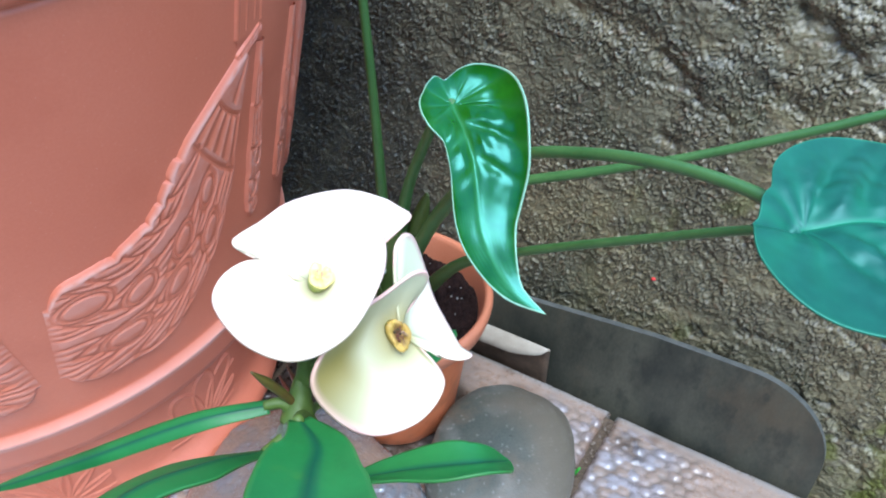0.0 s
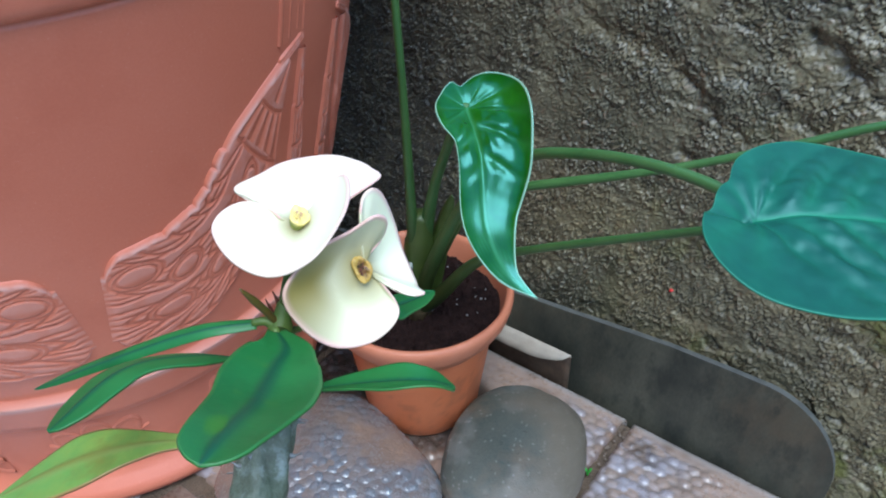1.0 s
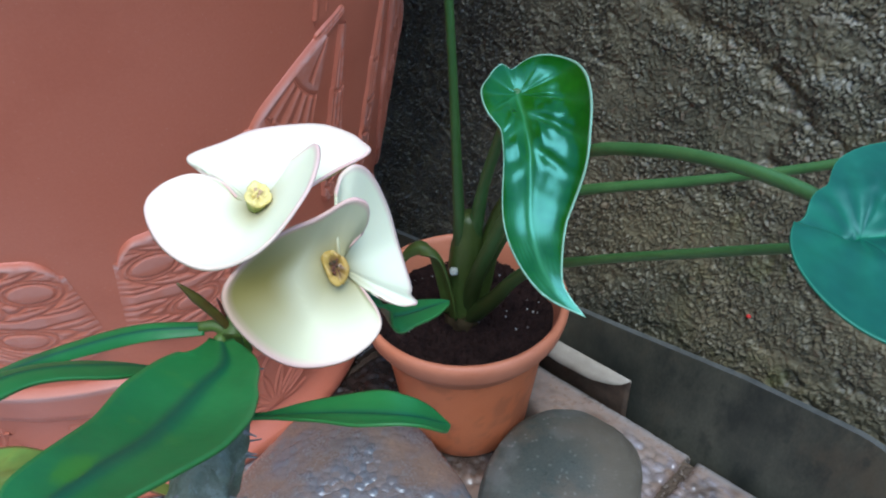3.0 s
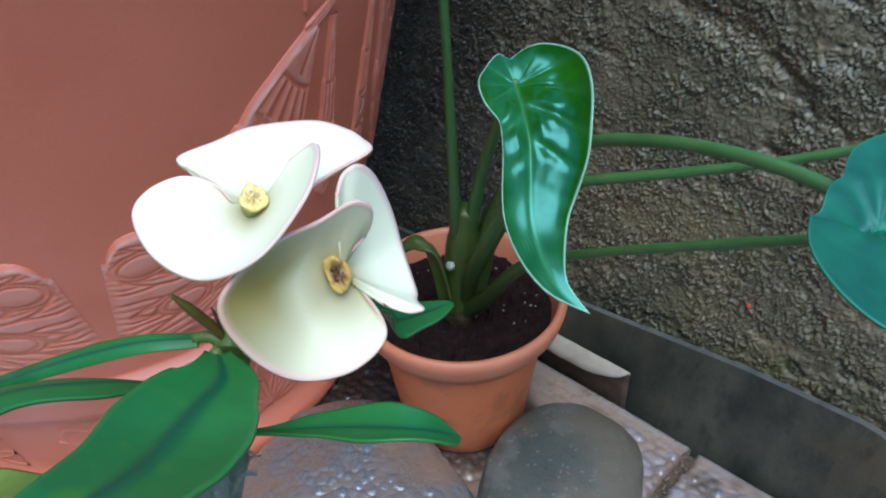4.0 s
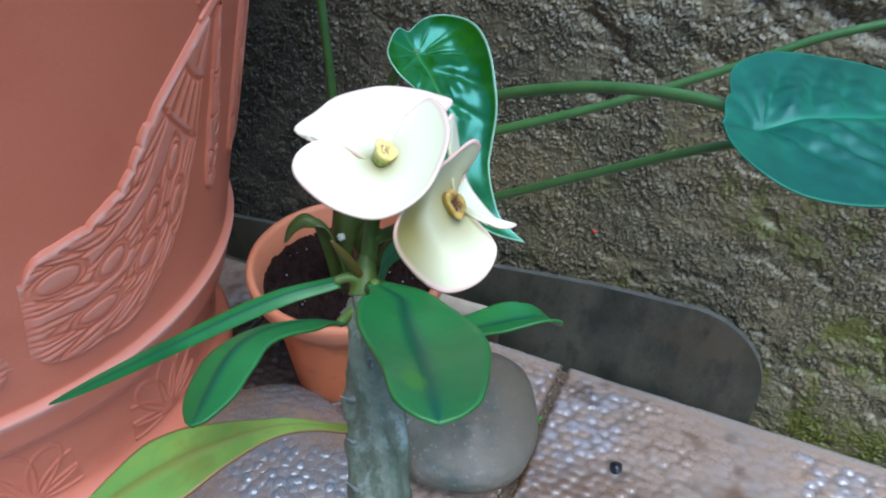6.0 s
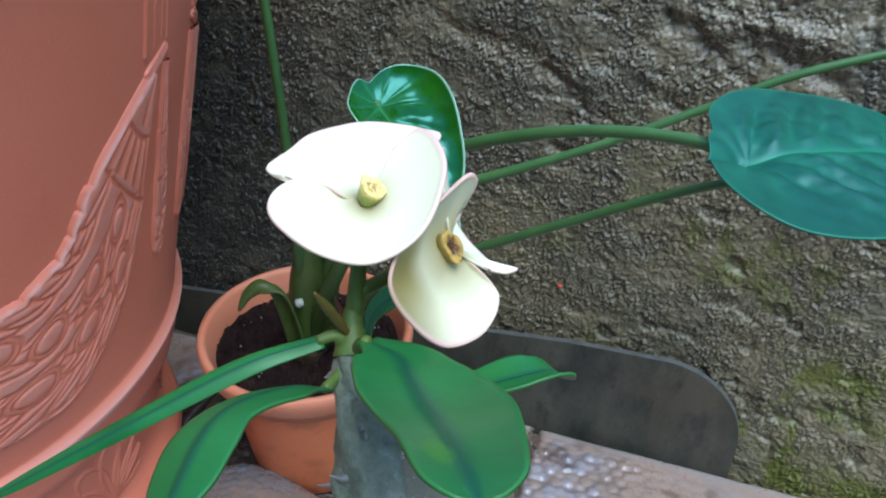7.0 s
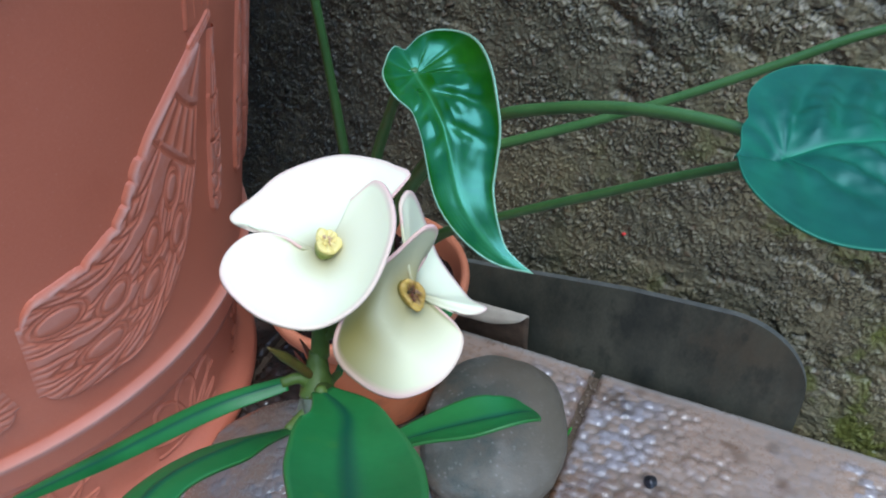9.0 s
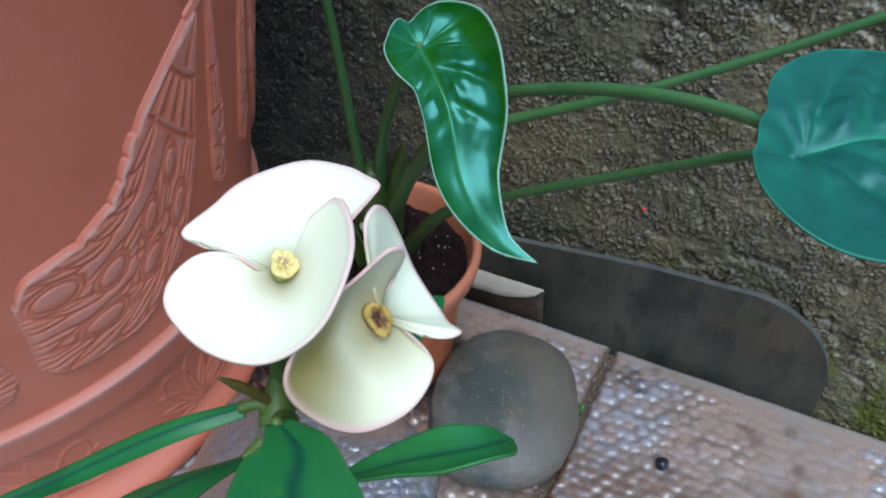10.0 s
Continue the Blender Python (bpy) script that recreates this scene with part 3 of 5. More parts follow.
body = [(0.0, 0.004), (0.115, 0.004), (0.1265, 0.0), (0.1300, 0.0025), (0.1312, 0.007), (0.1290, 0.012), (0.1245, 0.0145), (pr(0.02) - 0.0025, 0.022), (pr(0.05) - 0.0035, 0.05),
        (pr(0.074) - 0.0035, 0.074), (pr(0.0772) - 0.0028, 0.0772), (pr(0.079) + 0.0018, 0.0790), (pr(0.085) + 0.0026, 0.085), (pr(0.097) + 0.0030, 0.097), (pr(0.1005) + 0.0040, 0.1010),
        (pr(0.1025) + 0.0044, 0.1026), (pr(0.1038) + 0.0038, 0.1038), (pr(0.1056) + 0.0004, 0.1054), (pr(0.107), 0.107), (pr(0.11), 0.11), (pr(0.20), 0.20), (pr(0.285), 0.285), (pr(0.2872), 0.2872), (pr(0.2880), 0.2880), (pr(0.2886) - 0.0004, 0.2886), (pr(0.290) - 0.0012, 0.2900), (pr(0.2912) + 0.0010, 0.2906), (pr(0.2925) + 0.0024, 0.2922),
        (pr(0.294) + 0.0029, 0.294), (pr(0.2955) + 0.0030, 0.2955), (pr(0.33) + 0.0035, 0.33), (pr(0.36) + 0.010, 0.36), (pr(0.37) + 0.011, 0.37), (pr(0.375) + 0.006, 0.376), (pr(0.372) - 0.004, 0.372),
        (pr(0.33) - 0.006, 0.33), (pr(0.30) - 0.008, 0.30), (0.0, 0.30)]
fine = []
for (r, z), (r2, z2) in zip(body, body[1:]):
    m = max(1, int(math.hypot(r2 - r, z2 - z) / 0.012))
    fine += [(r + (r2 - r) * k / m, z + (z2 - z) * k / m) for k in range(m)]
fine.append(body[-1])
LP = lathe(fine, 160)
wa = np.linspace(0, 60, 160)[None, :] + 0 * LP[..., 2]
# sky-lit top of the ledge and its scuffs, painted pale
lip = 1.25 * np.exp(-((LP[..., 2] - 0.1018) / 0.0022) ** 2) + np.exp(-((LP[..., 2] - 0.0795) / 0.0012) ** 2) * 0.5
pot_me = grid_mesh("body", LP, True, (("worn_lit", np.clip(lip * (0.25 + 0.5 * fbm(wa, LP[..., 2] * 80, 620)), 0, 0.7)),))
put("body", pot_me, M_PLANTER, planter)


MIDDLE, KNOT = -57.6, -22.0


def garland(mirror):
    """Half a garland from the knot to the middle of its arc: overlapping petals and berries in low relief."""
    sgn = -1 if mirror else 1
    n, m = 260, 120
    top = spline([(-22.0, 0.243, 0), (-27.5, 0.232, 0), (-33.8, 0.2165, 0), (-38.5, 0.197, 0), (-45.0, 0.187, 0), (-54.2, 0.183, 0)], n)
    low = spline([(-21.4, 0.241, 0), (-23.0, 0.218, 0), (-25.0, 0.183, 0), (-30.5, 0.148, 0), (-40.5, 0.124, 0), (-56.6, 0.126, 0)], n)
    half = 0.5 * np.hypot(np.radians(top[:, :1] - low[:, :1]) * 0.165, top[:, 1:2] - low[:, 1:2])
    p, q = np.meshgrid(np.linspace(0, 1, n), np.linspace(-1, 1, m), indexing="ij")
    q = q * (half + 0.0046) / half
    th = top[:, :1] * (1 - q) / 2 + low[:, :1] * (1 + q) / 2
    z = top[:, 1:2] * (1 - q) / 2 + low[:, 1:2] * (1 + q) / 2
    X, Y = p * 0.118, q * half
    hw = lambda t: float(np.interp(t, np.linspace(0, 1, n), half[:, 0]))
    # a low plateau: a broad lobed chamfer along its upper edge, a short one along the lower
    cuts = np.array((-0.05, 0.40, 0.475, 0.55, 0.63, 0.79, 0.985, 1.2))
    kk = np.clip(np.searchsorted(cuts, p) - 1, 0, len(cuts) - 2)
    f = (p - cuts[kk]) / (cuts[kk + 1] - cuts[kk])
    lobe = 0.0016 * (1 - np.abs(2 * f - 1) ** 5)
    cuts2 = np.array((-0.1, 0.30, 0.43, 0.57, 0.71, 0.85, 1.02))
    k2 = np.clip(np.searchsorted(cuts2, p) - 1, 0, len(cuts2) - 2)
    f = (p - cuts2[k2]) / (cuts2[k2 + 1] - cuts2[k2])
    lobe2 = 0.0014 * (1 - np.abs(2 * f - 1) ** 4)
    above, below = (q + 1) * half + 0.0008 + lobe, (1 - q) * half + lobe2 - 0.0002
    bow = 1 - np.sqrt(np.clip(1 - (np.clip(p - 0.925, 0, 1) / 0.062) ** 2, 0, 1))
    above, below = above - 0.0085 * bow, below - 0.0075 * bow
    TOP = 0.0020
    edge_up, edge_low = np.clip(above / 0.0038, 0, 1), np.clip(below / 0.0013, 0, 1)
    H = TOP * np.sin(edge_up * math.pi / 2) * np.sqrt(edge_low)
    inner = smooth(0.0030, 0.0046, above) * smooth(0.0008, 0.0016, below)
    D = np.zeros(p.shape)

    def lay(x, y, a, b, turn, rib=True, ring=False):
        """A leaf or berry cut into the plateau, over what lies below it."""
        nonlocal D
        c, d = math.cos(radians(turn)), math.sin(radians(turn))
        u, v = ((X - x) * c + (Y - y) * d) / a, (-(X - x) * d + (Y - y) * c) / b
        r = np.sqrt(u * u + v * v * (1 + 0.5 * u * u * rib))
        w = 0.00055 / b
        out = 1.0 + (2.2 * w if ring else 0.0)
        D = np.where(r < out, 0.0, D)
        D = np.where(r < out + 2 * w, np.minimum(D, -0.0013 * np.exp(-((r - out) / w) ** 2)), D)
        if ring:
            D = np.where(r < out, np.minimum(D, -0.0012 * np.exp(-((r - 0.92) / w) ** 2)), D)
            D = np.where(r < 0.8, -0.0004 + 0.0006 * np.sqrt(np.clip(1 - r * r, 0, 1)), D)
        elif rib:
            D = np.where(r < 0.86, np.minimum(D, -0.0009 * np.exp(-((np.abs(v) - 0.36) / (0.8 * w)) ** 2)), D)

    rs = random.Random(5)
    # leaves in overlapping rows, fanning outwards
    for pc, count in ((0.955, 4), (0.86, 4), (0.76, 4), (0.66, 4), (0.565, 3), (0.475, 3), (0.41, 2)):
        for k in range(count):
            f = -0.80 + 1.60 * (k + rs.uniform(-0.12, 0.12)) / (count - 1)
            lay((pc + rs.uniform(-0.012, 0.012)) * 0.118, f * hw(pc), 0.0130, 0.0046 + 0.0014 * rs.random(), 24 * f + rs.uniform(-10, 10))
    # fan of fine strokes below the knot
    fanned = (p > 0.20) & (p < 0.335)
    D = np.where(fanned, -0.0008 * (0.5 + 0.5 * np.cos(q * 15.0)), D)
    for pc in (0.195, 0.34):
        D = np.minimum(D, -0.0013 * np.exp(-((p - pc - 0.016 * (1 - q * q)) / 0.007) ** 2))
    D = np.where(p < 0.18, -0.0007 * np.exp(-((q - 0.25) / 0.16) ** 2), D)
    # berries
    for pc, f, size in ((0.43, 0.10, 0.72), (0.51, 0.60, 0.80), (0.585, -0.10, 0.85), (0.67, 0.35, 0.9), (0.77, -0.22, 0.95), (0.85, 0.38, 0.95), (0.91, -0.52, 1.1)):
        lay(pc * 0.118, f * hw(pc), 0.0068 * size, 0.0055 * size, 15, False, True)
    H = H + 0.7 * D * inner
    H = H * smooth(1.005, 0.965, p)
    H = np.where(H > 0.00002, H + 0.0001, -0.0006)
    a = np.radians(MIDDLE + sgn * (th - MIDDLE))
    R = R0 + TAPER * z + H
    P = np.stack([R * np.cos(a), R * np.sin(a), z], -1)
    # upward chamfers painted pale: their sky sheen together with some wear
    worn_lit = np.clip((1 - inner) * smooth(0.2, 0.7, edge_up) * edge_low * 0.6 + 0.5 * smooth(-0.0004, -0.0001, D) * smooth(-0.0006, 0.0, np.gradient(D, axis=1) * 20) * inner * 0.5, 0, 1)
    worn_lit = worn_lit * (0.45 + 0.55 * smooth(0.32, 0.6, fbm(p * 26, q * 5, 610, 4)))
    return grid_mesh("garland", P if sgn > 0 else P[:, ::-1], attrs=(("worn_lit", worn_lit if sgn > 0 else worn_lit[:, ::-1]),))


def relief(name, th, z, H, flip):
    """A sheet of low relief on the planter; what is not raised lies just below its skin."""
    a = np.radians(MIDDLE + (-1 if flip else 1) * (th - MIDDLE))
    R = R0 + TAPER * z + np.where(H > 0.00003, H + 0.0001, -0.0006)
    P = np.stack([R * np.cos(a), R * np.sin(a), z], -1)
    # raised crests painted pale, for light caught as well as wear
    worn_lit = np.clip(0.45 * smooth(0.0009, 0.0016, H) * smooth(0.36, 0.6, fbm(th * 4, z * 300, 615, 3)), 0, 0.5)
    return grid_mesh(name, P[:, ::-1] if flip else P, attrs=(("worn_lit", worn_lit[:, ::-1] if flip else worn_lit),))


def knot(mirror):
    """The ribbon's knot at a garland's end: a tie across, two hanging bands and a loop between them."""
    x, z = np.meshgrid(np.linspace(-0.0105, 0.0105, 110), np.linspace(0.2365, 0.2885, 150))
    H = np.zeros(x.shape)

    def band(xa, za, xb, zb, w, h, power=2.0):
        nonlocal H
        f = np.clip(((x - xa) * (xb - xa) + (z - za) * (zb - za)) / ((xb - xa) ** 2 + (zb - za) ** 2), 0, 1)
        d = np.hypot(x - xa - f * (xb - xa), z - za - f * (zb - za)) / w
        H = np.maximum(H, h * np.clip(1 - d ** power, 0, 1) ** 0.6)

    H = np.maximum(H, 0.0005 * smooth(0.0068, 0.0062, np.abs(x + 0.0003)) * smooth(0.246, 0.250, z))
    band(-0.0068, 0.250, -0.0066, 0.290, 0.0012, 0.0009)
    band(0.0062, 0.252, 0.0056, 0.290, 0.0011, 0.0009)
    for xa, za, xb, zb in ((-0.0022, 0.252, -0.0022, 0.267), (-0.0022, 0.267, 0.0024, 0.269), (0.0024, 0.269, 0.0024, 0.254)):
        band(xa, za, xb, zb, 0.0008, 0.0008)
    band(-0.0046, 0.2425, 0.0046, 0.2482, 0.0027, 0.0014, 4.0)
    across = (z - 0.2455) - (x + 0.0002) * 0.59
    H = H - 0.0006 * np.exp(-((np.abs(across) - 0.0009) / 0.0003) ** 2) * (H > 0.0009)
    return relief("knot", KNOT + 1.3 + np.degrees(1.15 * x / 0.172), z, H, mirror)


def tail(mirror):
    """The short straight end of the garland that hangs beside the knot: stems above, leaves and berries below."""
    p, q = np.meshgrid(np.linspace(0, 1, 180), np.linspace(-1.15, 1.15, 70), indexing="ij")
    z = 0.243 - 0.088 * p
    half = np.interp(p, (0, 0.25, 0.6, 0.85, 1.0), (0.0022, 0.0038, 0.0056, 0.0060, 0.0046))
    X = q * half
    scallop = 0.0006 * np.abs(np.sin(p * math.pi * 4.5)) * (p > 0.3)
    inside = half + scallop - np.abs(X)
    inside = np.minimum(inside, (1.0 - p) * 0.060 - 0.004 * q * q)
    H = 0.0015 * np.sin(np.clip(inside / 0.0022, 0, 1) * math.pi / 2)
    D = -0.0007 * (0.5 + 0.5 * np.cos(q * 11)) * (p < 0.52) * (p > 0.12)
    for pc in (0.30, 0.53, 0.72, 0.86):
        D = np.minimum(D, -0.0013 * np.exp(-((p - pc - 0.03 * (1 - q * q)) / 0.010) ** 2))
    for pc, xc, a, b in ((0.62, 0.0012, 0.0036, 0.0024), (0.80, -0.0012, 0.0040, 0.0026), (0.91, 0.0014, 0.0036, 0.0022)):
        r = np.hypot((p - pc) * 0.088 / a, (X - xc) / b)
        D = np.where(r < 1.3, np.where(r < 0.85, -0.0002, -0.0011 * np.exp(-((r - 1.0) / 0.14) ** 2)), D)
    H = H + 0.75 * D * smooth(0.0010, 0.0022, inside)
    return relief("tail", KNOT + 4.0 + np.degrees(X / 0.165), z, H, mirror)


first = [put("garland", garland(m), M_PLANTER, planter) for m in (False, True)] + [put(n_, f_(m), M_PLANTER, planter) for m in (False, True) for n_, f_ in (("knot", knot), ("tail", tail))]
for k in range(1, 4):
    for g in first:
        put(g.name.split(".")[0], g.data, None, planter).rotation_euler = (0, 0, radians(90 * k))


def shell():
    """A fan of petals in low relief on the planter's base."""
    n, m = 90, 90
    t, z = np.meshgrid(np.linspace(-42, -20, n), np.linspace(0.018, 0.076, m), indexing="ij")
    X, Y = np.radians(t + 31) * 0.131, z - 0.024
    H = np.full(t.shape, -0.0005)
    for k in range(7):
        a = radians(-72 + 24 * k)
        ln = 0.017 + 0.005 * math.cos(a)
        c, d = math.sin(a), math.cos(a)
        u, v = (X * c + Y * d) / ln - 1.15, (-X * d + Y * c) / (0.0050 + 0.10 * np.clip(X * c + Y * d, 0, 0.04))
        r = np.sqrt(u * u + v * v)
        H = np.maximum(H, 0.0011 * np.exp(-((r - 0.92) / 0.10) ** 2) + 0.0004 * (r < 1) - 0.0004)
    H = np.maximum(H, 0.0018 * np.sqrt(np.clip(1 - (X / 0.006) ** 2 - ((Y - 0.002) / 0.004) ** 2, 0, 1)) - 0.0003)
    R = R0 + TAPER * z + H - np.interp(z, (0.022, 0.05, 0.074, 0.0772), (0.0025, 0.0035, 0.0035, 0.0028))
    return grid_mesh("shell", np.stack([R * np.cos(np.radians(t)), R * np.sin(np.radians(t)), z], -1))


s0 = put("shell", shell(), M_PLANTER, planter)
for k in range(1, 10):
    put("shell", s0.data, None, planter).rotation_euler = (0, 0, radians(36 * k))
put("soil", grid_mesh("soil", lathe([(0.0, 0.345), (0.09, 0.347), (pr(0.345) - 0.004, 0.343)], 48), True), M_SOIL, planter)

# ---- small pot ----
CX, CY = -0.0265, 0.2915
pot = thing("flower_pot", "small terracotta-coloured plastic pot with a rolled rim", "flower pot")
pot.location = (CX, CY, 0)
prof = [(0.0, 0.002), (0.026, 0.002), (0.0285, 0.0), (0.0318, 0.0012), (0.0338, 0.0045), (0.0352, 0.010), (0.0385, 0.035), (0.0418, 0.060), (0.0432, 0.0735), (0.0440, 0.0765),
        (0.0475, 0.0775), (0.0503, 0.0785), (0.0520, 0.0815), (0.0533, 0.0865), (0.0538, 0.0895), (0.0532, 0.0920), (0.0515, 0.0930), (0.0498, 0.0922), (0.0490, 0.0900), (0.0478, 0.086),
        (0.0462, 0.080), (0.0445, 0.070), (0.0, 0.070)]
side_ = []
for (r, z), (r2, z2) in zip(prof[:9], prof[1:10]):
    side_ += [(r + (r2 - r) * k / 8, z + (z2 - z) * k / 8) for k in range(8)]
P = lathe(side_ + [prof[9]] + [(0.0425, 0.076), (0.040, 0.066), (0.0, 0.066)], 96)
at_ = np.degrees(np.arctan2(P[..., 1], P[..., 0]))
# darker patches by noise, thickest low down at one bearing
blotch = smooth(0.5, 0.72, fbm(at_ / 9.0 + 40, P[..., 2] * 120, 700, 4) + 0.25 * smooth(70, 5, np.abs(at_ + 25)) * smooth(0.05, 0.0, P[..., 2])) * 0.3
put("body", grid_mesh("body", P, True, (("blotch", blotch),)), M_POT, pot)
put("rim", grid_mesh("rim", lathe([(0.0436, 0.0772)] + prof[10:-1] + [(0.0430, 0.070), (0.0436, 0.0772)], 96), True), M_POTRIM, pot)

soil = thing("potting_soil", "dark crumbly potting soil filling the small pot", "soil")
soil.location = (CX, CY, 0)
n, k = 110, 360
rr_, aa_ = np.meshgrid(np.linspace(0.0002, 0.0462, n), np.linspace(0, 2 * math.pi, k, endpoint=False), indexing="ij")
xs, ys = rr_ * np.cos(aa_), rr_ * np.sin(aa_)
c1, c2, rc = cells(xs / 0.0032, ys / 0.0032, 400)
s1, s2, sc = cells(xs / 0.0013 + 5, ys / 0.0013, 405)
zs = 0.0755 + smooth(0.0462, 0.0425, rr_) * 0.0034 * np.sqrt(np.clip(1 - (c1 / 0.6) ** 2, 0, 1)) * rc + 0.0014 * np.sqrt(np.clip(1 - (s1 / 0.6) ** 2, 0, 1)) * sc + 0.006 * (fbm(xs * 90, ys * 90, 410) - 0.5) + 0.003 * (rr_ / 0.046) ** 2
put("crumb", grid_mesh("crumb", np.stack([xs, ys, zs], -1), True), M_SOIL, soil)
rs = random.Random(12)
for i in range(34):
    a, r = rs.uniform(0, 6.28), 0.042 * math.sqrt(rs.random())
    bm = bmesh.new()
    bmesh.ops.create_icosphere(bm, subdivisions=1, radius=rs.uniform(0.00025, 0.0007))
    bmesh.ops.translate(bm, verts=bm.verts, vec=(r * math.cos(a), r * math.sin(a), 0.0795))
    part("perlite", bm, M_PERLITE, soil, "tiny white perlite crumb")


# ---- leaves ----
def blade(name, mid, side, width, material, parent, cup=0.2, n=40, m=17, thick=0.0004, wave=0.0, label="", vein_w=0.15, spot=None):
    """A strap or oval leaf blade: mid = points along its midrib, side = its right hand, width = half widths along it (left, right)."""
    c = spline(mid, n)
    t = np.gradient(c, axis=0)
    t /= np.linalg.norm(t, axis=1)[:, None]
    x = np.linspace(0, 1, n)
    wl = np.interp(x, np.linspace(0, 1, len(width)), [w[0] for w in width])
    wr = np.interp(x, np.linspace(0, 1, len(width)), [w[1] for w in width])
    for w in (wl, wr):
        w[:] = np.convolve(np.pad(w, 2, mode="edge"), np.ones(5) / 5, "valid")
    end = np.sqrt(np.clip(1 - (np.clip(x - 0.88, 0, 1) / 0.12) ** 2, 0.0005, 1))
    wl, wr = wl * end, wr * end
    P, V, E, S_ = np.zeros((n, m, 3)), np.zeros((n, m)), np.zeros((n, m)), np.zeros((n, m))
    s0 = np.array(side, float)
    for i in range(n):
        s = s0 - t[i] * (s0 @ t[i])
        s /= np.linalg.norm(s)
        nrm = np.cross(s, t[i])
        for j, q in enumerate(np.linspace(-1, 1, m)):
            w = wl[i] if q < 0 else wr[i]
            lift = cup * w * q * q + wave * w * math.sin(x[i] * 17 + q * 2) * abs(q)
            groove = -0.05 * w * math.exp(-(q / 0.10) ** 2)
            P[i, j] = c[i] + s * (w * q) + nrm * (lift + groove)
            V[i, j], E[i, j] = math.exp(-(q / vein_w) ** 2), smooth(0.90, 1.0, abs(q))
            if spot:
                S_[i, j] = smooth(1.25, 0.75, math.hypot((x[i] - spot[0]) / spot[2], (q - spot[1]) / spot[3]) + 0.25 * noise.noise((x[i] * 14, q * 5, 0)))
    me = grid_mesh(name, P, attrs=(("vein", V), ("rim", E), ("spot", S_)))
    ob = put(name, me, material, parent, label)
    md = ob.modifiers.new("thick", "SOLIDIFY")
    md.thickness, md.offset = thick, 0.0
    return ob


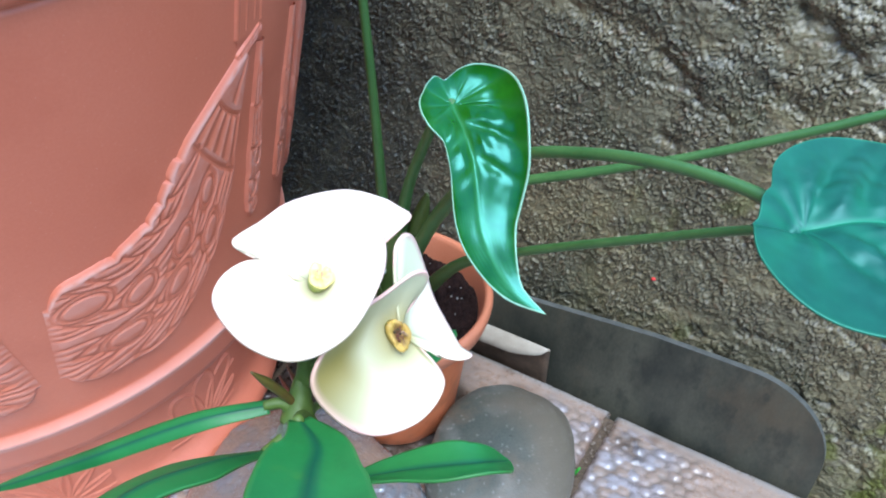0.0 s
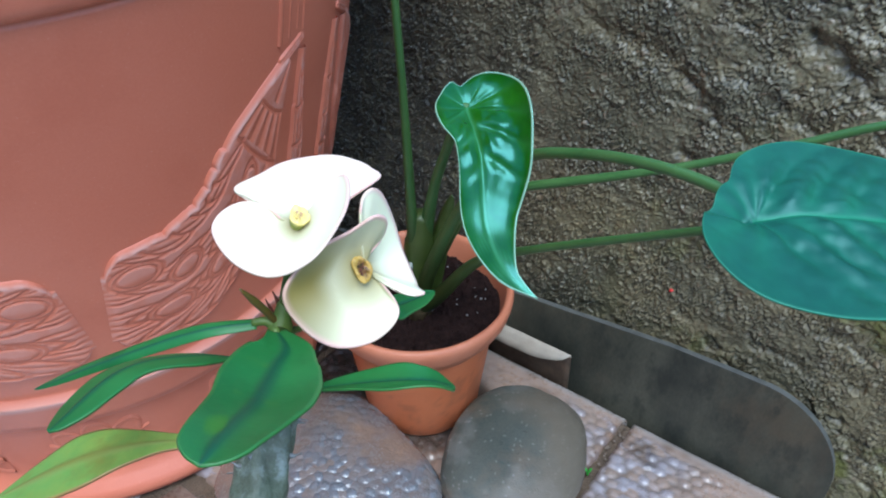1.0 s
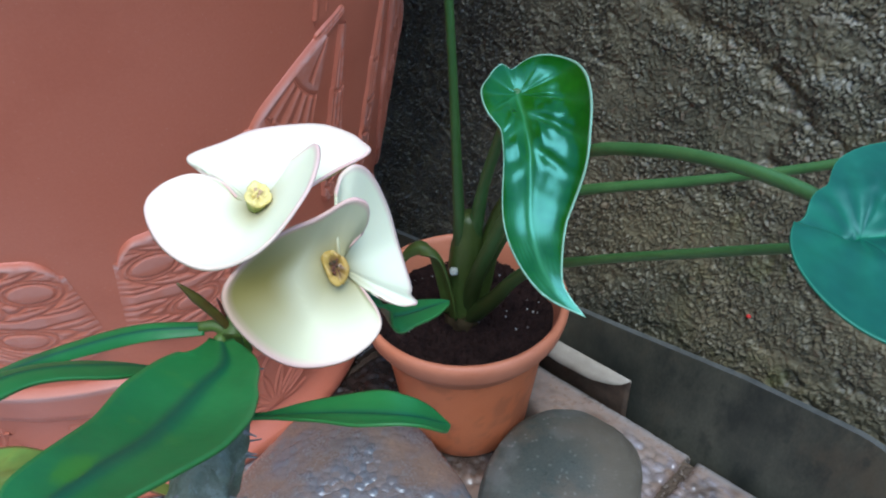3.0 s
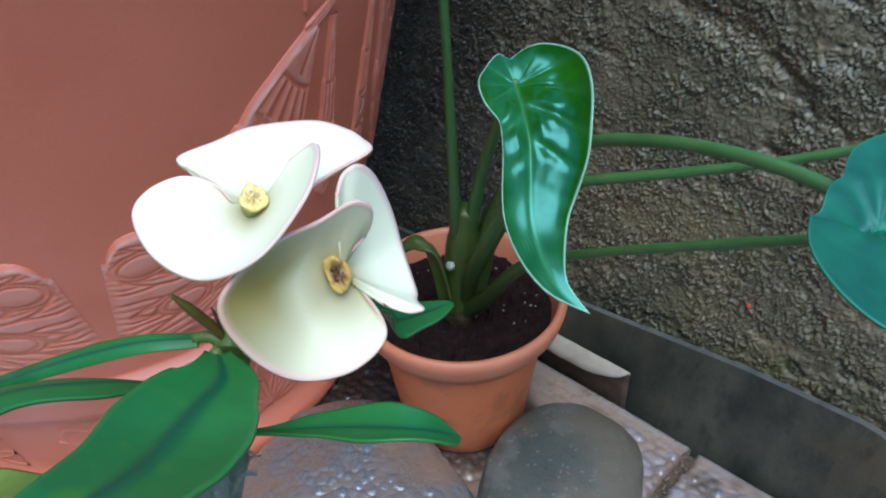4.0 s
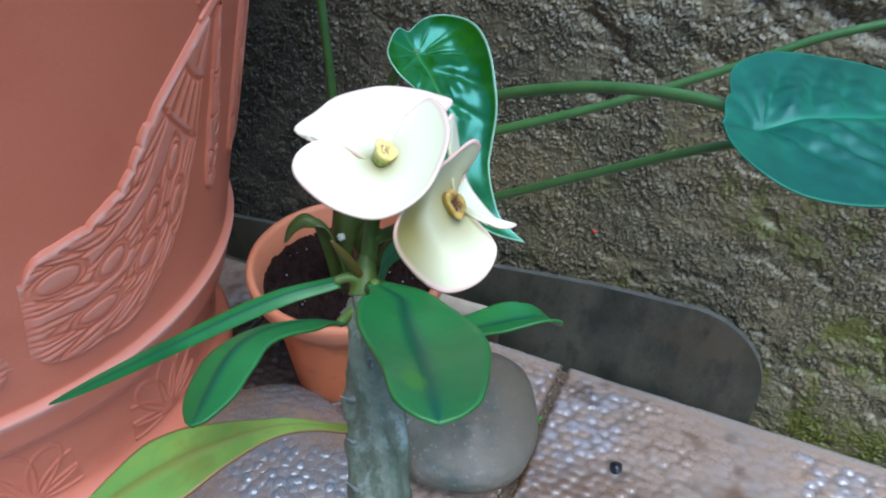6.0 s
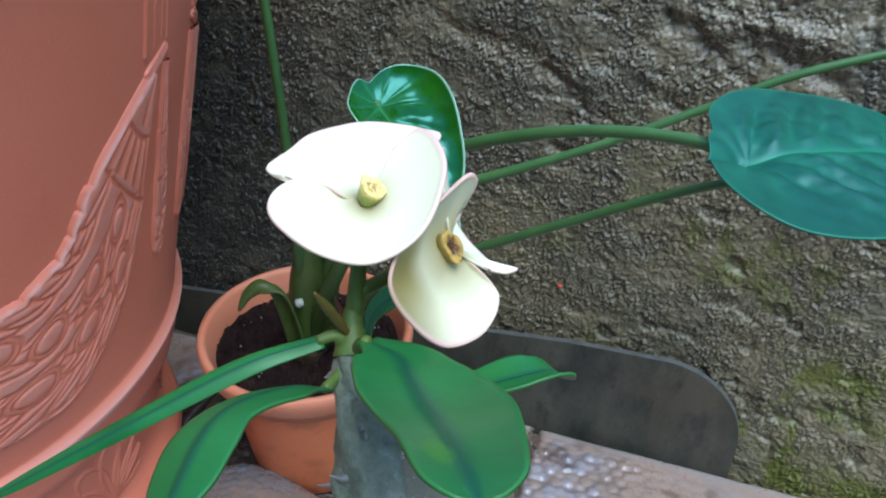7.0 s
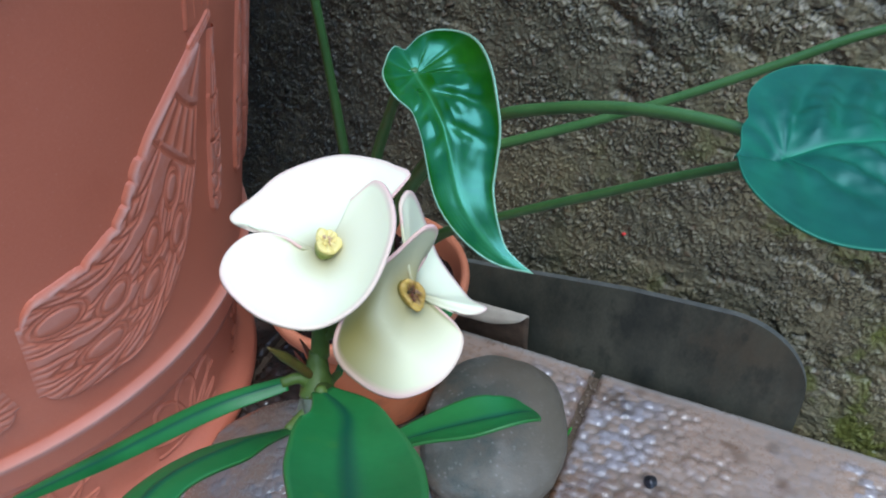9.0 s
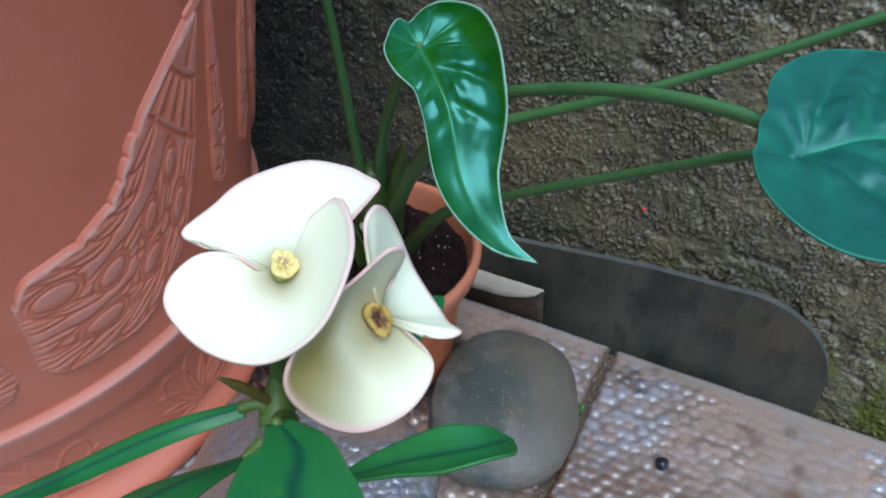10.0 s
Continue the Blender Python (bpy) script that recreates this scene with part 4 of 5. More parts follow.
def heart(name, ctrl, mid, side, material, parent, cup, label="", thick=0.0005, curl=0.0, quilt=0.0008, dimple=0.0, fold=0.0, tame=0.2, crimp=0.5, vale=0.16, lip=0.35, rib=0.0012):
    """A heart-shaped blade round the point where its stalk meets it. ctrl: (angle from the midrib, reach) pairs, minus on the left;
    mid: points along the midrib from the stalk to the tip; the lobes reach back beyond the first."""
    k, n = 300, 64
    ctrl = sorted(ctrl)
    ang = np.linspace(-180, 180, k, endpoint=False)
    xa = np.array([c[0] for c in ctrl], float)
    ya = np.array([c[1] for c in ctrl], float)
    xx, yy = np.concatenate([xa - 360, xa, xa + 360]), np.tile(ya, 3)
    # monotone cubic through the points: no kinks that would crease the blade
    dx, dy = np.diff(xx), np.diff(yy) / np.diff(xx)
    slope = np.zeros(len(xx))
    w1, w2 = 2 * dx[1:] + dx[:-1], dx[1:] + 2 * dx[:-1]
    same = dy[1:] * dy[:-1] > 0
    slope[1:-1][same] = (w1 + w2)[same] / (w1[same] / dy[:-1][same] + w2[same] / dy[1:][same])
    j = np.searchsorted(xx, ang, side="right") - 1
    f, h = (ang - xx[j]) / dx[j], dx[j]
    reach = yy[j] * (1 + 2 * f) * (1 - f) ** 2 + slope[j] * h * f * (1 - f) ** 2 + yy[j + 1] * f * f * (3 - 2 * f) + slope[j + 1] * h * f * f * (f - 1)
    soft_ = reach.copy()
    for _ in range(8):
        soft_ = 0.25 * np.roll(soft_, 1) + 0.5 * soft_ + 0.25 * np.roll(soft_, -1)
    keep_ = smooth(2, 9, np.abs(ang))
    reach = reach * (1 - keep_) + soft_ * keep_
    length = max(ya)
    c = spline(mid, 200)
    t = np.gradient(c, axis=0)
    seg = np.concatenate([[0], np.cumsum(np.linalg.norm(np.diff(c, axis=0), axis=1))])
    t /= np.linalg.norm(t, axis=1)[:, None]
    s0 = np.array(side, float)
    P, V, E = np.zeros((n, k, 3)), np.zeros((n, k)), np.zeros((n, k))
    scale = seg[-1] / length
    # half widths ahead of the stalk, on either side of the midrib
    halves = []
    for sgn in (-1, 1):
        fore = (ang * sgn >= 0) & (np.abs(ang) <= 90)
        pairs = sorted(zip(reach[fore] * np.cos(np.radians(ang[fore])), np.abs(reach[fore] * np.sin(np.radians(ang[fore])))))
        halves.append(np.array(pairs).T)
    for i in range(n):
        rho = (i / (n - 1)) ** 0.8
        for j in range(k):
            a = radians(ang[j])
            al, b = reach[j] * rho * math.cos(a), reach[j] * rho * math.sin(a)
            d = al * scale
            if d <= 0:
                p, tt = c[0] + t[0] * al, t[0]
            else:
                q = min(np.searchsorted(seg, d), 199)
                f = (d - seg[q - 1]) / (seg[q] - seg[q - 1] + 1e-12)
                p, tt = c[q - 1] * (1 - f) + c[q] * f, t[q - 1] * (1 - f) + t[q] * f
            s = s0 - tt * (s0 @ tt)
            s /= np.linalg.norm(s)
            nrm = np.cross(s, tt)
            if al > 0:
                whole = max(float(np.interp(al, *halves[int(b > 0)])), 0.0004)
                share = min(1.0, abs(b) / whole)
            else:
                whole, share = abs(b) / max(rho, 1e-3), rho
            lift = cup * 0.02 * (whole / 0.02) ** 2 * ((1 - lip) * share ** 2 + lip * share ** 4.5) + curl * 0.02 * smooth(0, -0.02, np.array(al)) * (al / 0.02) ** 2
            # veins: midrib, and side ribs that sweep forward
            vein = math.exp(-(b / 0.0009) ** 2) * (1 if al > -0.001 else 0)
            # side veins leave the midrib and sweep forward; behind the stalk they spread like a fan
            ahead = (al - 0.50 * abs(b) - 0.25 * b * b / 0.02) / 0.0125
            fan = -abs(ang[j]) / 38.0 + 1.35
            w = float(smooth(50, 85, np.array(abs(ang[j]))))
            ph = ahead * (1 - w) + fan * w + (0.35 if b > 0 else 0.0)
            gap = abs((ph + 0.5) % 1.0 - 0.5)
            puff = 1 - math.exp(-(gap / vale) ** 2)
            ribs = (1 - puff) * math.exp(-abs(b) / 0.018) * min(1.0, abs(b) / 0.002)
            hold = (1 - 0.6 * w) * float(smooth(tame, 0.4 * tame, np.array(al))) * min(1.0, math.hypot(al, b) / 0.010) * min(1.0, abs(b) / 0.004) * max(0.0, 1 - rho ** 2.5)
            rough_ = 0.5 * noise.noise((al * 260, b * 260, 3.0)) + noise.noise((al * 110, b * 110, 7.0))
            up = 1 if nrm[2] > 0 else -1
            lift += up * (quilt * (puff + crimp * rough_) * hold - rib * vein * (1 - 0.5 * rho) - dimple * math.exp(-(al * al + b * b) / 0.007 ** 2))
            if fold:
                lift -= up * fold * math.exp(-(b / 0.0026) ** 2) * float(smooth(0.001, -0.004, np.array(al)))
            P[i, j] = p + s * b + nrm * lift
            V[i, j] = min(1, 0.8 * vein + 0.4 * ribs)
            E[i, j] = smooth(0.975, 0.992, rho)
    me = grid_mesh(name, P, True, (("vein", V), ("rim", E)))
    ob = put(name, me, material, parent, label)
    md = ob.modifiers.new("thick", "SOLIDIFY")
    md.thickness, md.offset = thick, 0.0
    return ob


# ---- alocasia in the small pot ----
alo = thing("alocasia", "young alocasia with glossy heart-shaped leaves in a pot", "plant")
alo.location = (CX, CY, 0.078)
OFF = -Vector((CX, CY, 0.078))


def own(ob, off):
    """Keep the places that were given in the world."""
    ob.data.transform(Matrix.Translation(off))
    return ob


bx, by = -0.027, 0.2915
A = lambda ob: own(ob, OFF)
A(part("corm", tube([(bx, by, 0.066), (bx, by, 0.080), (bx + 0.001, by, 0.088)], [0.0095, 0.0102, 0.0088], 14, 18, 0.07, 2), M_CORM, alo, "brown-green base of the stalks"))
A(part("stem", tube([(bx, by, 0.082), (bx + 0.001, by - 0.001, 0.100), (bx + 0.003, by - 0.003, 0.125), (bx + 0.005, by - 0.005, 0.146)], [0.0094, 0.0092, 0.0084, 0.0046], 24, 20, 0.02, 8), M_SHEATH, alo, "stalk wrapped in olive-green sheaths"))
A(part("petiole", tube([(bx - 0.001, by, 0.082), (bx, by - 0.004, 0.115), (-0.0268, 0.2835, 0.15), (-0.0281, 0.2848, 0.2075), (-0.0300, 0.2880, 0.2476), (-0.036, 0.297, 0.36)],
                       [0.0058, 0.0043, 0.0027, 0.0020, 0.0019, 0.0018], 60), M_PETIOLE_SHADED, alo))
A(part("petiole", tube([(bx + 0.002, by, 0.082), (bx + 0.005, by - 0.002, 0.12), (-0.0150, 0.2800, 0.165), (-0.0045, 0.2640, 0.205), (0.001, 0.2480, 0.2275), (0.0040, 0.2335, 0.2355)],
                       [0.0055, 0.0042, 0.0026, 0.0022, 0.0021, 0.0018], 60), M_PETIOLE, alo))
A(part("petiole", tube([(bx + 0.002, by - 0.002, 0.082), (-0.018, 0.2790, 0.115), (-0.002, 0.2600, 0.165), (0.0160, 0.2385, 0.2060), (0.0315, 0.2198, 0.2243), (0.0450, 0.2032, 0.2352), (0.0568, 0.1886, 0.2430),
                        (0.0700, 0.1725, 0.2492), (0.0825, 0.1565, 0.2525), (0.0865, 0.1480, 0.2500)], [0.0050, 0.0036, 0.0026, 0.0021, 0.0020, 0.0019, 0.0018, 0.0018], 70), M_PETIOLE, alo))
A(part("petiole", tube([(bx + 0.003, by - 0.001, 0.082), (-0.012, 0.2850, 0.125), (0.005, 0.2780, 0.160), (0.0250, 0.2692, 0.1755), (0.0660, 0.2512, 0.1958), (0.0940, 0.2388, 0.2105), (0.1261, 0.2249, 0.2295),
                        (0.1491, 0.2148, 0.2440), (0.1770, 0.2025, 0.2560), (0.205, 0.1900, 0.2660)], [0.0046, 0.0033, 0.0023, 0.0018, 0.0017, 0.0016, 0.0015], 70), M_PETIOLE, alo))
A(part("petiole", tube([(bx + 0.003, by - 0.002, 0.080), (-0.012, 0.2780, 0.100), (0.008, 0.2600, 0.138), (0.0335, 0.2375, 0.1650), (0.0690, 0.2056, 0.1980), (0.0960, 0.1813, 0.2220), (0.1180, 0.1610, 0.2380)],
                       [0.0056, 0.0042, 0.0027, 0.0019, 0.0017, 0.0016, 0.0015], 60), M_PETIOLE, alo))
for ob in alo.children:
    if ob.name.startswith("petiole"):
        at = ob.data.attributes.new("base", "FLOAT", "POINT")
        at.data.foreach_set("value", np.array([float(smooth(0.165, 0.105, np.array(v.co.z + 0.078))) for v in ob.data.vertices], np.float32))
# sheaths and short split bracts at the base
A(blade("sheath", [(-0.0305, 0.2840, 0.0850), (-0.0325, 0.2835, 0.1040), (-0.0372, 0.2830, 0.1230), (-0.0450, 0.2830, 0.1272), (-0.0525, 0.2830, 0.1225), (-0.0570, 0.2832, 0.1135)], (0.75, -0.55, -0.2),
        [(0.0048, 0.0048), (0.0052, 0.0052), (0.0046, 0.0046), (0.0036, 0.0036), (0.0022, 0.0022), (0.0008, 0.0008)], M_SHEATH, alo, 0.6, thick=0.0013))
A(blade("sheath", [(bx + 0.004, by - 0.005, 0.083), (bx + 0.008, by - 0.006, 0.110), (bx + 0.015, by - 0.006, 0.140), (bx + 0.021, by - 0.007, 0.160)], (0.8, -0.6, 0),
        [(0.0060, 0.0060), (0.0070, 0.0070), (0.0050, 0.0050), (0.001, 0.001)], M_SHEATH, alo, -0.6, thick=0.0014))
bm = bmesh.new()
bmesh.ops.create_icosphere(bm, subdivisions=3, radius=0.0021)
for v in bm.verts:
    v.co = v.co * (1 + 0.45 * noise.noise(v.co * 1500)) + Vector((-0.0290, 0.2800, 0.1165))
A(part("white_tuft", bm, M_TUFT, alo, "small white woolly tuft on a stalk"))
# drooping glossy leaf
A(heart("leaf", [(-175, 0.0084), (-155, 0.0108), (-125, 0.0108), (-90, 0.0126), (-60, 0.0140), (-33, 0.0160), (-18, 0.0282), (-11, 0.0455), (-5, 0.0622), (-1.5, 0.0722), (0, 0.0781), (1.5, 0.0710), (6, 0.0596), (14, 0.0462),
                       (25, 0.0358), (45, 0.0266), (70, 0.0226), (100, 0.0198), (130, 0.0152), (158, 0.0110), (175, 0.0090)],
        [(0.0045, 0.2322, 0.2369), (0.0110, 0.2140, 0.2255), (0.0140, 0.1966, 0.2085), (0.0222, 0.1796, 0.2000), (0.0338, 0.1729, 0.1941)], (0.92, 0.33, 0.05), M_LEAF, alo, -0.40,
        "glossy dark green leaf hanging down with a pale margin", curl=-1.0, quilt=0.0017, dimple=0.0018, tame=0.042, crimp=0.7, lip=0.75, rib=0.0005))
# broad matt leaf
A(heart("leaf", [(-172, 0.0125), (-155, 0.0125), (-125, 0.0125), (-95, 0.0205), (-65, 0.0306), (-40, 0.0417), (-22, 0.0593), (-9, 0.0802), (0, 0.0979), (10, 0.0822), (25, 0.0625), (50, 0.0449),
                       (80, 0.0365), (110, 0.0315), (140, 0.0251), (165, 0.0179), (178, 0.0150)],
        [(0.0887, 0.1437, 0.2556), (0.1137, 0.1458, 0.2530), (0.1437, 0.1495, 0.2480), (0.1789, 0.1580, 0.2371)], (-0.02, -0.99, -0.16), M_LEAF2, alo, 0.039,
        "broad blue-green heart-shaped leaf held out level", curl=0.13, quilt=0.0017, dimple=0.0034, fold=0.0030, crimp=0.9, vale=0.30, rib=0.0005))
A(heart("leaf", [(0, 0.070), (20, 0.050), (50, 0.034), (90, 0.026), (130, 0.022), (165, 0.016), (180, 0.008), (-165, 0.016), (-130, 0.022), (-90, 0.026), (-50, 0.034), (-20, 0.050)],
        [(0.205, 0.1900, 0.2660), (0.225, 0.180, 0.262), (0.25, 0.17, 0.25)], (0.1, -0.9, 0.3), M_LEAF, alo, 0.1, "dark green leaf at the wall"))

# ---- crown of thorns ----
spurge = thing("crown_of_thorns", "crown of thorns with thorny grey stem and two white flowers", "plant")
spurge.location = (-0.03, -0.03, 0)
SOFF = -Vector((-0.03, -0.03, 0))
S = lambda ob: own(ob, SOFF)
J = (-0.0232, 0.0790, 0.2640)
stem_c = [(-0.030, -0.030, -0.004), (-0.030, -0.028, 0.10), (-0.028, -0.004, 0.185), (-0.0250, 0.0300, 0.2300), (-0.0235, 0.0560, 0.2470), (-0.0228, 0.0700, 0.2570), J]
bm = tube(stem_c, [0.0064, 0.0061, 0.0058, 0.0055, 0.0052, 0.0045, 0.0030], 200, 40)
cs = spline(stem_c, 200)
bm.verts.ensure_lookup_table()
for i in range(200):
    for j in range(40):
        v = bm.verts[i * 40 + j]
        out = v.co - Vector(cs[i])
        swirl = math.cos(5 * (2 * math.pi * j / 40) + i * 0.16)
        v.co += out * (0.10 * swirl + 0.16 * noise.noise(v.co * 210) + 0.08 * noise.noise(v.co * 620))
stem = S(part("stem", bm, M_STEM, spurge, "thick grey-green thorny stem"))
rs = random.Random(21)
for i in range(46):
    k = rs.randint(96, 192)
    p, t = Vector(cs[k]), Vector(cs[min(k + 1, 199)] - cs[k - 1]).normalized()
    a = rs.uniform(0, 6.28)
    s1 = t.cross(Vector((1, 0, 0.2))).normalized()
    s2 = t.cross(s1)
    d = (s1 * math.cos(a) + s2 * math.sin(a)).normalized()
    q = p + d * (0.0053 - 0.0012 * max(0.0, (k - 150) / 42))
    e = q + (d + t * rs.uniform(-0.3, 0.5)).normalized() * rs.uniform(0.0009, 0.0026)
    w = rs.uniform(0.00035, 0.0007)
    S(part("spine", tube([q - d * 0.0014, q, (q * 2 + e) / 3, e], [w * 1.3, w, 0.45 * w, 0.00012], 8, 7, 0.2, i), M_SPINE, stem))
S(part("shoot", tube([J, (-0.0230, 0.0812, 0.2666), (-0.0224, 0.0832, 0.2700)], [0.0031, 0.0022, 0.0013], 16, 16, 0.06, 6), M_SHOOT, spurge, "fresh green tip of the stem"))
# the leaves' short stalks, and two dark red stipules at the tip
for pts, w in (([(-0.0236, 0.0800, 0.2650), (-0.0256, 0.0802, 0.2674), (-0.0285, 0.0796, 0.2673)], 0.0013), ([(-0.0236, 0.0780, 0.2630), (-0.0258, 0.0765, 0.2625), (-0.0282, 0.0738, 0.2626)], 0.0013),
               ([(-0.0222, 0.0770, 0.2630), (-0.0216, 0.0735, 0.2590), (-0.0202, 0.0709, 0.2569)], 0.0010), ([(-0.0222, 0.0805, 0.2640), (-0.0212, 0.0830, 0.2626), (-0.0203, 0.0856, 0.2609)], 0.0010),
               ([(-0.0220, 0.0780, 0.2660), (-0.0219, 0.0760, 0.2688), (-0.0216, 0.0738, 0.2712)], 0.0014)):
    S(part("leaf_stalk", tube(pts, [1.15 * w, 0.78 * w, 0.65 * w], 12, 10, 0.04, 3), M_SHOOT, spurge))
for x, y in ((-0.0246, 0.0818), (-0.0238, 0.0842)):
    S(part("stipule", tube([(x, y, 0.2672), (x - 0.0006, y + 0.0004, 0.2692), (x - 0.0013, y + 0.0006, 0.2716)], [0.0006, 0.0004, 0.0001], 8, 6), M_STIPULE, spurge))


def fl(name, pts, side, w, cup, mat=M_ELEAF, label="", wave=0.02, spot=None):
    return S(blade(name, pts, side, w, mat, spurge, cup, 60, 21, 0.0005, wave, label, spot=spot))


MM = lambda *w: [(x / 1000, x / 1000) for x in w]
fl("leaf", [(-0.0215, 0.0742, 0.2706), (-0.0179, 0.0682, 0.2722), (-0.0177, 0.0620, 0.2744), (-0.0174, 0.0554, 0.2768), (-0.0169, 0.0485, 0.2800), (-0.0170, 0.0414, 0.2843), (-0.0172, 0.0350, 0.2876), (-0.0172, 0.0300, 0.2895)],
   (0.98, 0.04, -0.17), [(x / 1000, y / 1000) for x, y in ((1.6, 1.6), (6.4, 4.7), (7.6, 7.9), (8.1, 9.7), (7.1, 9.6), (5.8, 8.0), (5.2, 6.2), (3.8, 4.4))], -0.20,
   label="broad green leaf in front of the stem", spot=(0.76, -0.35, 0.06, 0.25))
fl("leaf", [(-0.0277, 0.0797, 0.2672), (-0.0399, 0.0772, 0.2661), (-0.0598, 0.0757, 0.2577), (-0.0834, 0.0792, 0.2425)], (0.42, -0.88, -0.20), MM(1.2, 1.5, 1.7, 1.8, 1.7, 1.4, 1.1, 0.5), 0.3)
fl("leaf", [(-0.0278, 0.0743, 0.2621), (-0.0336, 0.0649, 0.2725), (-0.0416, 0.0550, 0.2788), (-0.0463, 0.0398, 0.2810)], (0.78, -0.54, 0.31), MM(1.0, 1.7, 2.9, 4.1, 3.9, 3.7, 4.5, 4.1, 2.2), 0.13)
fl("leaf", [(-0.0210, 0.0708, 0.2568), (-0.0060, 0.0733, 0.2583), (0.0065, 0.0737, 0.2600), (0.0126, 0.0787, 0.2529)], (0.35, -0.88, 0.31), MM(0.5, 0.8, 2.6, 3.9, 4.8, 4.6, 4.2, 2.9, 0.9), 0.23)
fl("leaf", [(-0.0205, 0.0850, 0.2610), (-0.0170, 0.0965, 0.2577), (-0.0087, 0.1071, 0.2529), (-0.0060, 0.1106, 0.2450), (0.0037, 0.1211, 0.2414)], (0.46, -0.84, 0.30), MM(0.7, 0.7, 1.9, 4.0, 5.6, 6.3, 6.2, 5.2, 2.2), 0.04)
fl("leaf", [(-0.0278, 0.0600, 0.2509), (-0.0397, 0.0580, 0.2558), (-0.0559, 0.0541, 0.2538), (-0.0741, 0.0491, 0.2459)], (0.13, -0.98, 0.14), MM(1.0, 0.9, 1.5, 2.4, 4.7, 7.6, 8.2, 5.3, 1.6), 0.0, M_ELEAF_OLD, "yellowing old leaf")
fl("leaf", [(-0.0270, 0.0500, 0.2430), (-0.0290, 0.0475, 0.2475), (-0.0305, 0.0450, 0.2470)], (0.5, -0.6, 0.5), MM(0.5, 1.2, 1.6, 1.0, 0.3), 0.1, M_ELEAF, "small dark green leaf on the stem")
fl("leaf", [(-0.0275, 0.0420, 0.2370), (-0.0300, 0.0390, 0.2420), (-0.0320, 0.0350, 0.2420)], (0.5, -0.6, 0.5), MM(0.5, 1.6, 2.2, 1.6, 0.5), 0.1, M_ELEAF, "small dark green leaf on the stem")
S(part("bud", tube([(-0.0232, 0.0806, 0.2660), (-0.0250, 0.0797, 0.2705), (-0.0268, 0.0785, 0.2748), (-0.0284, 0.0774, 0.2784)], [0.0006, 0.0008, 0.0008, 0.0002], 20, 10), M_BUD, spurge, "thin brown-green bud"))


def bract(name, centre, rim, sag, axis, parent, olive=0.0048, olive_shade=None, hem=None):
    """A petal-like bract that spreads from the flower's heart to a curved rim, bellied by sag along the axis."""
    k, n = 110, 24
    edge = spline(rim, k)
    c, ax = np.array(centre), np.array(axis)
    P, H, E = np.zeros((n, k, 3)), np.zeros((n, k)), np.zeros((n, k))
    for i in range(n):
        rho = 0.05 + 0.95 * i / (n - 1)
        for j in range(k):
            q = 2 * j / (k - 1) - 1
            P[i, j] = c + edge[j] * rho + ax * sag * (rho * rho - rho) * 4 * (1 - 0.6 * q * q)
            d = np.linalg.norm(edge[j]) * rho
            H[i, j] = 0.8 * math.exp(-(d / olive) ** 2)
            E[i, j] = smooth(0.92, 1.0, rho) * (0.40 + 0.60 * float(vnoise(np.array(j / 14.0), np.array(c[0] * 900), 820)))
            # along the shaded fold, olive tint and shade go into one colour
            if olive_shade:
                H[i, j] = max(H[i, j], 0.92 * math.exp(-((j / (k - 1) - olive_shade[0]) / olive_shade[1]) ** 2) * float(smooth(0.05, 0.65, np.array(rho))))
            if hem:
                on = math.exp(-(((j / (k - 1)) - hem[0]) / hem[1]) ** 2)
                P[i, j] -= np.array((0, 0.25, 1.0)) * hem[2] * on * float(smooth(0.80, 1.0, np.array(rho)))
                E[i, j] = max(E[i, j], 0.5 * on * float(smooth(0.84, 0.9, np.array(rho))))
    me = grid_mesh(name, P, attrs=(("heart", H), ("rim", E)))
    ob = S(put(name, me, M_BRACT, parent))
    md = ob.modifiers.new("thick", "SOLIDIFY")
    md.thickness, md.offset = 0.0005, 0.0
    return ob


